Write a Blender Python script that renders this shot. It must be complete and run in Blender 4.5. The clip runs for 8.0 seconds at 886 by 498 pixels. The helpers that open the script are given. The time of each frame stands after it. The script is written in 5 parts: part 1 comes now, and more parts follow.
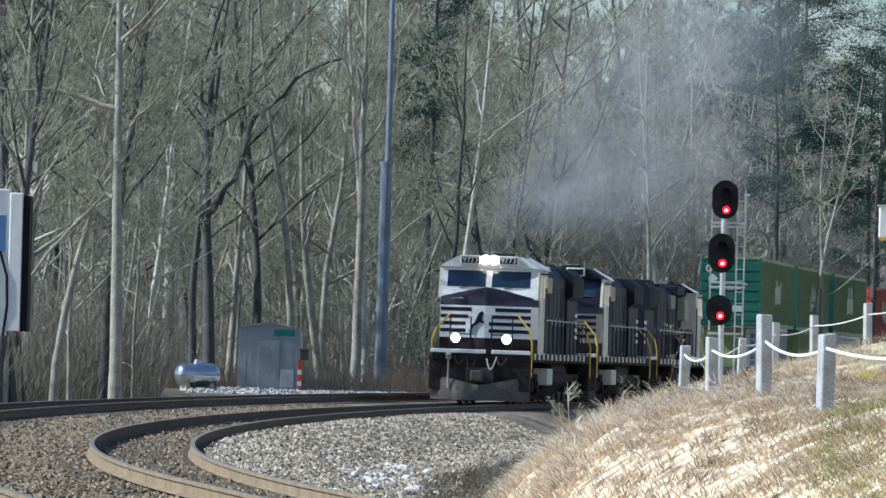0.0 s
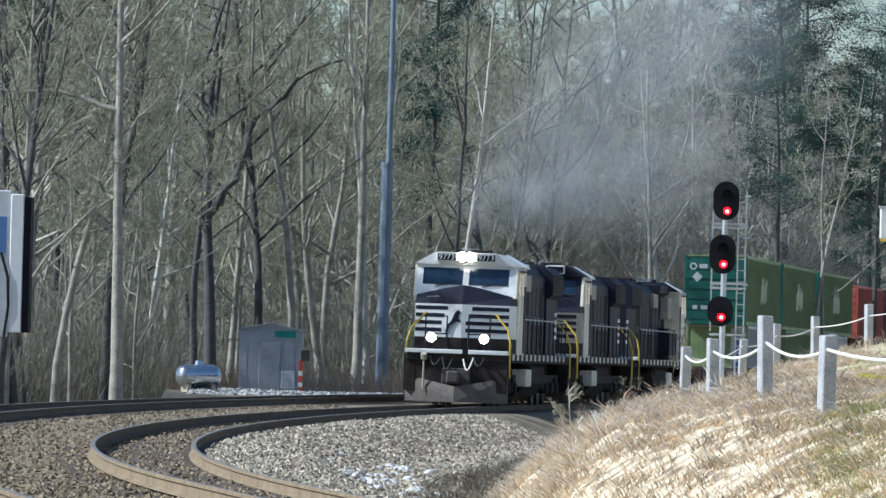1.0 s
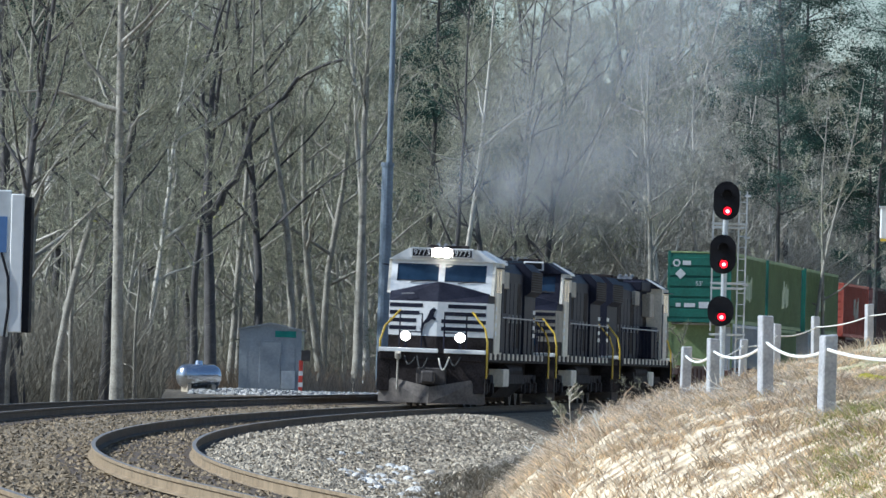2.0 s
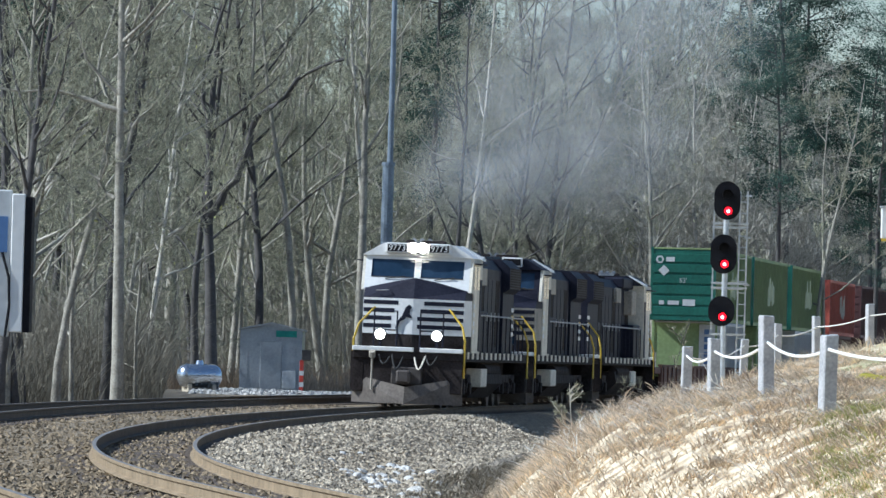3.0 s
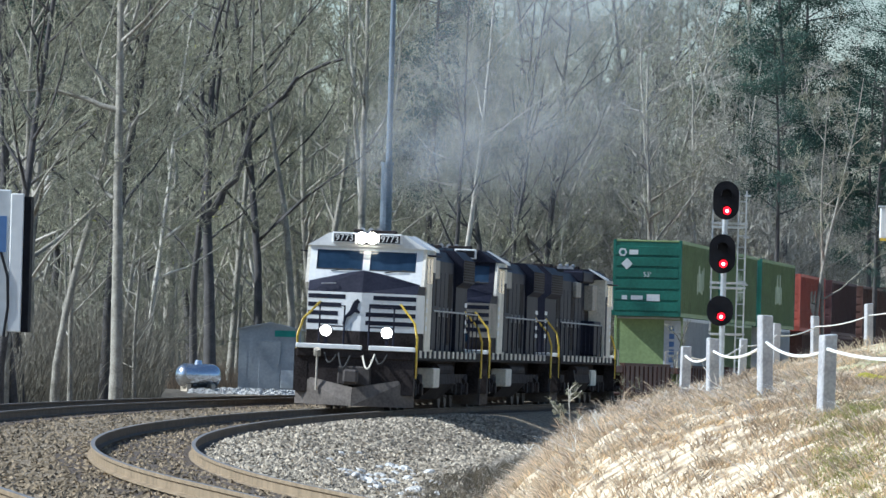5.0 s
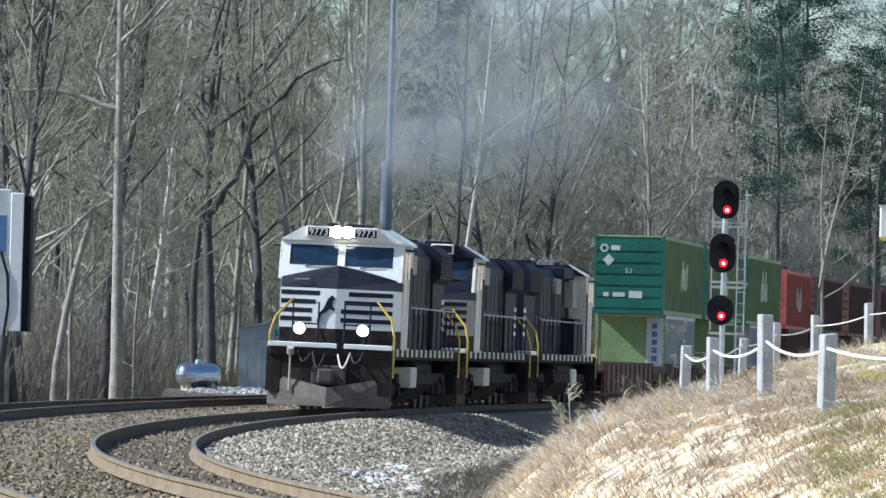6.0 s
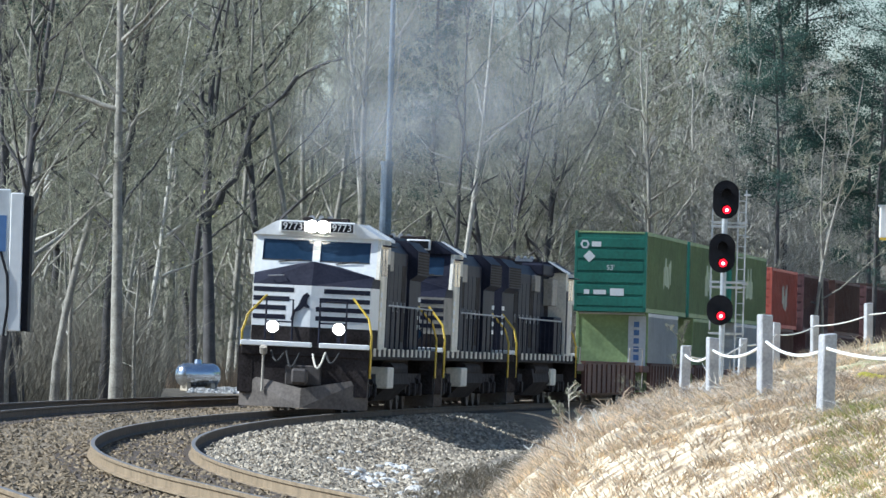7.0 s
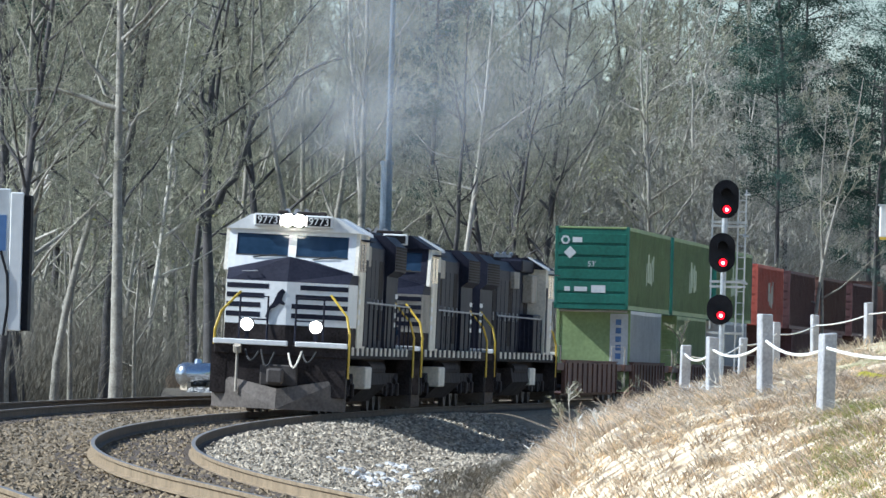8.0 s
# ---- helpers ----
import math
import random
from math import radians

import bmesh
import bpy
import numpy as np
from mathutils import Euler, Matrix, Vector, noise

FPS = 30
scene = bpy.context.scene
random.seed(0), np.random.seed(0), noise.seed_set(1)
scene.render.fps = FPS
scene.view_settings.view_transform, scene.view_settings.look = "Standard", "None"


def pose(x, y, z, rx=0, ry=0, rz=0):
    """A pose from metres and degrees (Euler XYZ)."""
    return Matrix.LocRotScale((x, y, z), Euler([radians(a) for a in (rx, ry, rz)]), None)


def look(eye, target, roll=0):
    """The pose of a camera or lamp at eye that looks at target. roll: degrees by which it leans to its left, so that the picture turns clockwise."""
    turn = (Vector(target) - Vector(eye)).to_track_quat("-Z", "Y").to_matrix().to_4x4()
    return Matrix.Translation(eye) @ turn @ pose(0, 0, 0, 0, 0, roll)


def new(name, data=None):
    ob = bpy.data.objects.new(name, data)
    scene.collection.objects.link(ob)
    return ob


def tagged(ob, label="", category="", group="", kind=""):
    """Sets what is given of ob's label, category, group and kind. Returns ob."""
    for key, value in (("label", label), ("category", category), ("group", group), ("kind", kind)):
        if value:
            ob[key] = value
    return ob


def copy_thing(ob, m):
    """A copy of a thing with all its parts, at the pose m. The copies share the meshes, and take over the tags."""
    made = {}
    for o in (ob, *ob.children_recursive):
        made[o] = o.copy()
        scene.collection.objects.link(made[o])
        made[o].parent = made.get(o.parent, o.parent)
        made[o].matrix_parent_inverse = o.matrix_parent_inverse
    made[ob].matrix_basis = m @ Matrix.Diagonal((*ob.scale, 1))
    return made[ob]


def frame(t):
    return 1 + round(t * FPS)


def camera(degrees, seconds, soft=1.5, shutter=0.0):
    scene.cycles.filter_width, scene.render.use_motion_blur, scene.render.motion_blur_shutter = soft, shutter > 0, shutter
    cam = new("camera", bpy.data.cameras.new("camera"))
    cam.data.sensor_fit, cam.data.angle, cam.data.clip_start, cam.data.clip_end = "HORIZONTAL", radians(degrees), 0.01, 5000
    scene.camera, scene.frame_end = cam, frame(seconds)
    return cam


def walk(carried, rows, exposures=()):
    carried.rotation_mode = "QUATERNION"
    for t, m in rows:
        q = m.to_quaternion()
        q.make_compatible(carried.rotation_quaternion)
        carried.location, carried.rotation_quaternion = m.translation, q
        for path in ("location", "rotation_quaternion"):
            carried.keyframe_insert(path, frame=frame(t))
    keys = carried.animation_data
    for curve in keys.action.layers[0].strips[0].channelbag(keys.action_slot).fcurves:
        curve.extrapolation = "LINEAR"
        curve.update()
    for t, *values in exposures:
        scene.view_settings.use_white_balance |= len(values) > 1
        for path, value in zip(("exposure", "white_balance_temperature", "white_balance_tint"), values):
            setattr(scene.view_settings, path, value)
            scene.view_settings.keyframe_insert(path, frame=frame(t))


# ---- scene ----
cam = camera(7.016, 8.0, soft=1.5)
CLIP = 8.0
EYE = Vector((0.0, 0.0, 1.452))
AIM_UP = 0.8319      # degrees above the level
LEAN = 1.648         # degrees
# small sway of the tripod: seconds, degrees to the left, degrees upwards
SWAY = ((0.0, -0.0045, 0.002), (0.5, 0.0, 0.002), (1.0, 0.004, 0.011), (1.5, 0.004, 0.011),
        (3.0, 0.012, 0.009), (3.5, 0.0, 0.009), (4.0, 0.0, 0.009), (4.5, 0.001, 0.009),
        (6.0, 0.003, 0.002), (6.5, 0.0, 0.002), (7.0, 0.0, 0.002), (7.5, 0.0, -0.001), (8.0, 0.0, -0.002))


def camera_pose(left, up):
    a, b = radians(left), radians(AIM_UP + up)
    return look(EYE, EYE + Vector((-math.sin(a), math.cos(a), math.tan(b))) * 100, LEAN)


walk(cam, [(t, camera_pose(a, b)) for t, a, b in SWAY], [(0.0, 0.28, 5450, 6), (3.0, 0.3, 5450, 6), (8.0, 0.5, 5450, 6)])

# ---- light ----
SUN_AZ, SUN_EL = radians(-98), radians(40)   # from the way of view, to its left; above the level
world = bpy.data.worlds.new("sky")
scene.world = world
world.use_nodes = True
wn = world.node_tree.nodes
wn.clear()
sky = wn.new("ShaderNodeTexSky")
sky.sky_type, sky.sun_disc = "NISHITA", False
sky.sun_elevation, sky.sun_rotation = SUN_EL, SUN_AZ
sky.dust_density, sky.air_density = 0.7, 1.0
bg, wout = wn.new("ShaderNodeBackground"), wn.new("ShaderNodeOutputWorld")
bg.inputs["Strength"].default_value = 0.095
world.node_tree.links.new(sky.outputs["Color"], bg.inputs["Color"])
world.node_tree.links.new(bg.outputs["Background"], wout.inputs["Surface"])
sun = new("sun", bpy.data.lights.new("sun", "SUN"))
sun.data.energy, sun.data.angle, sun.data.color = 5.0, radians(0.6), (1.0, 0.95, 0.86)
to_sun = Vector((math.sin(SUN_AZ) * math.cos(SUN_EL), math.cos(SUN_AZ) * math.cos(SUN_EL), math.sin(SUN_EL)))
sun.matrix_world = look(to_sun * 50, (0, 0, 0))

# ---- materials ----


def material(name, colour, rough=0.8, metal=0.0, vary=0.25, scale=3.0, fine=40.0, bump=0.0, colour2=None, island=0.0, glow=0.0, coat=0.0, alpha=1.0, spec=0.5):
    """A surface with variation at two scales, grain relief and, where asked, a shade of its own for each piece."""
    m = bpy.data.materials.new(name)
    m.use_nodes = True
    n, l = m.node_tree.nodes, m.node_tree.links
    b = n["Principled BSDF"]
    b.inputs["Roughness"].default_value, b.inputs["Metallic"].default_value = rough, metal
    b.inputs["Coat Weight"].default_value = coat
    b.inputs["Specular IOR Level"].default_value = spec
    tc = n.new("ShaderNodeTexCoord")
    big, small = n.new("ShaderNodeTexNoise"), n.new("ShaderNodeTexNoise")
    for tex, s in ((big, scale), (small, fine)):
        tex.inputs["Scale"].default_value, tex.inputs["Detail"].default_value = s, 5
        l.new(tc.outputs["Object"], tex.inputs["Vector"])
    c2 = colour2 or tuple(min(1, c * (1 + vary) + 0.01) for c in colour)
    c1 = colour if colour2 else tuple(c * (1 - vary) for c in colour)
    ramp = n.new("ShaderNodeValToRGB")
    ramp.color_ramp.elements[0].position, ramp.color_ramp.elements[1].position = 0.36, 0.66
    ramp.color_ramp.elements[0].color, ramp.color_ramp.elements[1].color = (*c1, 1), (*c2, 1)
    add = n.new("ShaderNodeMath")
    add.operation = "MULTIPLY_ADD"
    add.inputs[1].default_value, add.inputs[2].default_value = 0.45, 0.0
    mixf = n.new("ShaderNodeMath")
    mixf.operation = "MULTIPLY_ADD"
    mixf.inputs[1].default_value = 0.55
    l.new(small.outputs["Fac"], add.inputs[0])
    l.new(big.outputs["Fac"], mixf.inputs[0])
    l.new(add.outputs[0], mixf.inputs[2])
    l.new(mixf.outputs[0], ramp.inputs["Fac"])
    out = ramp.outputs["Color"]
    if island:
        g, hsv = n.new("ShaderNodeNewGeometry"), n.new("ShaderNodeHueSaturation")
        mr = n.new("ShaderNodeMapRange")
        mr.inputs["To Min"].default_value, mr.inputs["To Max"].default_value = 1 - island, 1 + island
        l.new(g.outputs["Random Per Island"], mr.inputs["Value"])
        l.new(mr.outputs["Result"], hsv.inputs["Value"])
        l.new(out, hsv.inputs["Color"])
        out = hsv.outputs["Color"]
    l.new(out, b.inputs["Base Color"])
    if bump:
        bp = n.new("ShaderNodeBump")
        bp.inputs["Strength"].default_value, bp.inputs["Distance"].default_value = bump, 0.05
        l.new(small.outputs["Fac"], bp.inputs["Height"])
        l.new(bp.outputs["Normal"], b.inputs["Normal"])
    if glow:
        b.inputs["Emission Color"].default_value, b.inputs["Emission Strength"].default_value = (*colour, 1), glow
    if alpha < 1:
        b.inputs["Alpha"].default_value = alpha
    return m


M = {
    "rail": material("rusty_rail_steel", (0.25, 0.19, 0.12), 0.85, 0.0, 0.3, 2, 30, 0.1, spec=0.2),
    "railtop": material("worn_rail_head", (0.22, 0.2, 0.18), 0.5, 0.3, 0.2, 2, 30),
    "tie": material("weathered_tie_wood", (0.09, 0.07, 0.055), 0.9, 0, 0.35, 3, 25, 0.3),
    "black": material("black_engine_paint", (0.014, 0.015, 0.028), 0.6, 0, 0.22, 1.2, 14, spec=0.12),
    "deckblack": material("sooty_frame_paint", (0.03, 0.024, 0.023), 0.85, 0, 0.5, 2, 20, 0.1, spec=0.1),
    "dust": material("dusty_grey_paint", (0.33, 0.3, 0.25), 0.8, 0, 0.3, 1.5, 15),
    "white": material("white_engine_paint", (0.7, 0.7, 0.69), 0.55, 0, 0.1, 1.1, 9),
    "pilot": material("dirty_plow_paint", (0.13, 0.113, 0.1), 0.85, 0, 0.3, 2.2, 15, spec=0.2),
    "yellow": material("yellow_rail_paint", (0.62, 0.42, 0.03), 0.5, 0, 0.15, 3, 30),
    "steel": material("grey_steel", (0.34, 0.34, 0.35), 0.5, 0.3, 0.25, 3, 30),
    "glass": material("cab_glass", (0.012, 0.03, 0.06), 0.06, 0, 0.2, 1, 5, spec=0.5),
    "lamp": material("lit_headlight", (1.0, 0.84, 0.62), 0.3, glow=16),
    "red": material("lit_red_lens", (1.0, 0.0, 0.012), 0.3, glow=2.2),
    "redcore": material("lit_red_bulb", (1.0, 0.5, 0.45), 0.3, glow=4),
    "signal": material("flat_black_signal_paint", (0.007, 0.007, 0.01), 0.8, spec=0.15),
    "galv": material("galvanised_steel", (0.5, 0.52, 0.54), 0.45, 0.5, 0.2, 4, 40),
    "poleblue": material("blue_grey_pole_paint", (0.17, 0.21, 0.26), 0.55, 0.2, 0.25, 1.0, 12),
    "post": material("weathered_white_timber", (0.4, 0.4, 0.41), 0.85, 0, 0.25, 3, 30, 0.3),
    "rope": material("white_fence_rope", (0.75, 0.73, 0.68), 0.9, 0, 0.12, 6, 60),
    "hut": material("grey_sheet_metal", (0.33, 0.35, 0.37), 0.5, 0.2, 0.15, 1, 10),
    "cream": material("pale_cream_panel", (0.6, 0.58, 0.42), 0.6, 0, 0.15, 1, 10),
    "green": material("green_container_paint", (0.006, 0.1, 0.07), 0.5, 0, 0.25, 0.8, 9),
    "olive": material("faded_green_container_paint", (0.22, 0.3, 0.125), 0.6, 0, 0.2, 0.7, 9),
    "redbox": material("red_container_paint", (0.42, 0.09, 0.06), 0.6, 0, 0.25, 0.8, 9),
    "maroon": material("maroon_container_paint", (0.085, 0.033, 0.034), 0.65, 0, 0.3, 0.8, 9),
    "brown": material("brown_container_paint", (0.11, 0.05, 0.036), 0.7, 0, 0.3, 0.8, 9),
    "reefer": material("white_container_paint", (0.5, 0.52, 0.53), 0.55, 0, 0.15, 0.8, 9),
    "bluepaint": material("blue_panel_paint", (0.08, 0.16, 0.34), 0.5, 0, 0.2, 0.8, 9),
    "wellcar": material("brown_wagon_paint", (0.1, 0.045, 0.03), 0.75, 0, 0.35, 1, 12),
    "limelight": material("yellow_tarp", (0.7, 0.66, 0.05), 0.6, 0, 0.15, 2, 20),
    "bark": material("grey_bark", (0.3, 0.28, 0.235), 0.95, 0, 0.4, 2.5, 18, 0.4),
    "paleback": material("pale_bark", (0.47, 0.44, 0.38), 0.95, 0, 0.3, 2.5, 18, 0.4),
    "darkbark": material("dark_bark", (0.075, 0.07, 0.068), 0.95, 0, 0.35, 2.5, 18, 0.4),
    "twig": material("grey_brown_twigs", (0.29, 0.285, 0.205), 0.95, 0, 0.35, 0.4, 5, island=0.6),
    "needle": material("pine_needles", (0.04, 0.075, 0.058), 0.95, 0, 0.35, 0.5, 6, island=0.5, spec=0.1),
    "leaf": material("yellow_green_buds", (0.36, 0.37, 0.11), 0.8, 0, 0.3, 0.5, 6, island=0.4),
    "holly": material("glossy_evergreen_leaves", (0.05, 0.1, 0.03), 0.6, 0, 0.3, 0.5, 6, island=0.4),
    "straw": material("dry_grass", (0.74, 0.6, 0.42), 0.9, 0, 0.3, 0.6, 8, island=0.5),
    "weed": material("dry_weed_stems", (0.42, 0.32, 0.22), 0.9, 0, 0.3, 2, 10, island=0.4),
    "stone": material("grey_ballast_stone", (0.36, 0.31, 0.235), 0.9, 0, 0.3, 1.2, 20, 0.2, island=0.6),
    "brownstone": material("brown_ballast_stone", (0.205, 0.157, 0.097), 0.9, 0, 0.3, 1.2, 20, 0.2, island=0.5),
    "riprap": material("pale_broken_rock", (0.44, 0.43, 0.41), 0.9, 0, 0.3, 2, 14, 0.4, island=0.4),
    "redpaint": material("red_paint", (0.5, 0.05, 0.03), 0.5),
    "silver": material("silver_tank_paint", (0.6, 0.63, 0.68), 0.22, 0.95, 0.08, 2, 20),
    "rubber": material("black_rubber", (0.02, 0.02, 0.02), 0.8),
    "greenplate": material("teal_name_plate", (0.02, 0.25, 0.2), 0.5),
    "palebox": material("pale_dusty_box_paint", (0.68, 0.63, 0.53), 0.8, 0, 0.25, 1.5, 15),
    "brush": material("thin_brush_stems", (0.21, 0.19, 0.145), 0.95, 0, 0.35, 0.4, 5, island=0.5),
    # darker rail steel, shade put into the colour of the inner sides
    "shaderail": material("shaded_rail_side", (0.095, 0.075, 0.056), 0.8, 0.0, 0.3, 2, 30, 0.1, spec=0.2),
    "mark": material("faded_pale_lettering", (0.4, 0.46, 0.3), 0.7, 0, 0.2, 2, 12),
    # paler copy of the twigs: distance haze and sunlight put into the colour
    "fartwig": material("haze_paled_hill_twigs", (0.39, 0.375, 0.32), 0.95, 0, 0.3, 0.4, 5, island=0.45),
    "coupler": material("dark_cast_steel", (0.07, 0.06, 0.055), 0.7, 0.3, 0.4, 4, 30),
}

# ---- the line of the track ----
# arc s: 0 where the first engine's coupler stands at the end of the clip, growing the way the train goes
K2, G1, G2, E2 = 7.401e-8, -5.754e-6, 1.699e-7, -8.387e-7
ARC = np.arange(-460.0, 161.0, 1.0)


def bend(s):
    c = np.clip(s, -230, 84)
    return -0.057243 + 0.001274 * c + 1.7478e-5 * c ** 2 / 2 + K2 * c ** 3 / 3


_a = bend(ARC)
_x = np.concatenate([[0], np.cumsum((np.sin(_a)[1:] + np.sin(_a)[:-1]) / 2)])
_y = np.concatenate([[0], np.cumsum((-np.cos(_a)[1:] - np.cos(_a)[:-1]) / 2)])
LINE_X = _x - np.interp(0, ARC, _x) - 3.665
LINE_Y = _y - np.interp(0, ARC, _y) + 161.94


def grade(s):
    s = np.clip(s, -200, 84)
    return G1 * s * s / 2 + G2 * s ** 3 / 6


def cant(s):
    s = np.clip(s, -90, 84)
    return 0.0227 + 0.000213 * s + E2 * s * s


def on_line(s, side=0.0, up=0.0, track=0):
    """A point at the arc s, side metres towards the inside of the bend and up over the rail heads; track 1 is the outer one."""
    x, y, a = np.interp(s, ARC, LINE_X), np.interp(s, ARC, LINE_Y), np.interp(s, ARC, _a)
    z = grade(s) + (0.148 if track else -cant(s) * side)
    o = side - (4.346 if track else 0)
    return Vector((x + math.cos(a) * o, y + math.sin(a) * o, z + up))


DEPTHS = np.arange(-120, 640, 1.0)
TABLE_X = [float(v) for v in np.interp(DEPTHS, LINE_Y[::-1], LINE_X[::-1])]
TABLE_S = [float(v) for v in np.interp(DEPTHS, LINE_Y[::-1], ARC[::-1])]
TABLE_Z = [float(grade(v)) for v in TABLE_S]


def look_up(table, y):
    f = min(max(y + 120.0, 0.0), len(table) - 1.001)
    i = int(f)
    return table[i] + (table[i + 1] - table[i]) * (f - i)


def line_x(y):
    """x of the inner track's middle at the depth y."""
    return look_up(TABLE_X, y)


def step(a, b, v):
    t = min(1.0, max(0.0, (v - a) / (b - a)))
    return t * t * (3 - 2 * t)


def lumps(x, y, size, seed=0.0):
    return noise.noise((x / size + seed, y / size - seed, seed))


def toe(y):
    """How far from the line the bank begins."""
    return 4.62 - 1.75 * step(98, 75, y) + 1.15 * min(1.0, max(0.0, (y - 98) / 20)) + 1.2 * step(118, 150, y)


def ground_z(x, y):
    lx = line_x(y)
    u = x - lx                                   # to the inside of the bend
    rails = look_up(TABLE_Z, y)
    bed = rails - 0.2 + (0.13 * step(-1.6, -2.8, u))
    z = bed
    if u > 1.6:                                  # ballast shoulder and ditch
        z = bed - 0.62 * step(1.8, 4.3, u) + 0.05 * lumps(x, y, 1.4) * step(2.5, 4, u)
    if u < -6.4:                                 # beyond the outer track
        z = bed - 0.3 * step(-6.4, -8.5, u) * (1 - 0.85 * step(236, 262, y) * (1 - step(300, 330, y))) + 0.06 * lumps(x, y, 3.0)
        z += 6.0 * step(-60, -190, u)
    w = u - toe(y)
    if w > 0:                                    # grassy bank
        far = step(50, 62, y) * (1 - 0.35 * step(135, 190, y))
        near = step(110, 90, y)
        rise = (2.12 - 0.12 * near) * (1 - math.exp(-w / (1.85 - 0.75 * near))) + 0.2 * max(0.0, w - 3.6) * step(60, 130, y) * (1 - step(9, 14, w)) + 1.9 * step(9, 14, w) * step(60, 130, y)
        z += rise * far + (0.1 * lumps(x, y * 0.45, 0.9, 3) + 0.05 * lumps(x, y * 0.3, 0.4, 7)) * step(0, 0.8, w) * (1 - step(150, 220, y))
    z += 22.0 * step(420, 900, y) + 14 * step(60, 160, w) * step(140, 260, y)
    return float(z)


def ladder(stops):
    out = []
    for a, b, n in stops:
        out += list(np.linspace(a, b, n, endpoint=False))
    return out + [stops[-1][1]]


def build_ground():
    xs = ladder(((-3000, -300, 9), (-300, -60, 14), (-60, -14, 24), (-14, 14, 112), (14, 30, 26), (30, 80, 20), (80, 300, 10), (300, 3000, 9)))
    ys = ladder(((-3000, -200, 8), (-200, 0, 10), (0, 46, 16), (46, 150, 300), (150, 300, 150), (300, 480, 60), (480, 1000, 14), (1000, 4000, 8)))
    verts = [(x, y, ground_z(x, y)) for y in ys for x in xs]
    nx = len(xs)
    faces = [(j * nx + i, j * nx + i + 1, (j + 1) * nx + i + 1, (j + 1) * nx + i) for j in range(len(ys) - 1) for i in range(nx - 1)]
    me = bpy.data.meshes.new("ground")
    me.from_pydata(verts, [], faces)
    me.materials.append(ground_material())
    for p in me.polygons:
        p.use_smooth = True
    # how far each corner lies from the line, for the kinds of soil
    at = me.attributes.new("inside", "FLOAT", "POINT")
    at.data.foreach_set("value", [float(v[0] - line_x(v[1]) - (toe(v[1]) - 4.62 if v[0] > line_x(v[1]) else 0)) for v in verts])
    ob = new("ground", me)
    tagged(ob, "gravel track bed beside a bank of dry straw-coloured grass", "ground", kind="structure")
    return ob


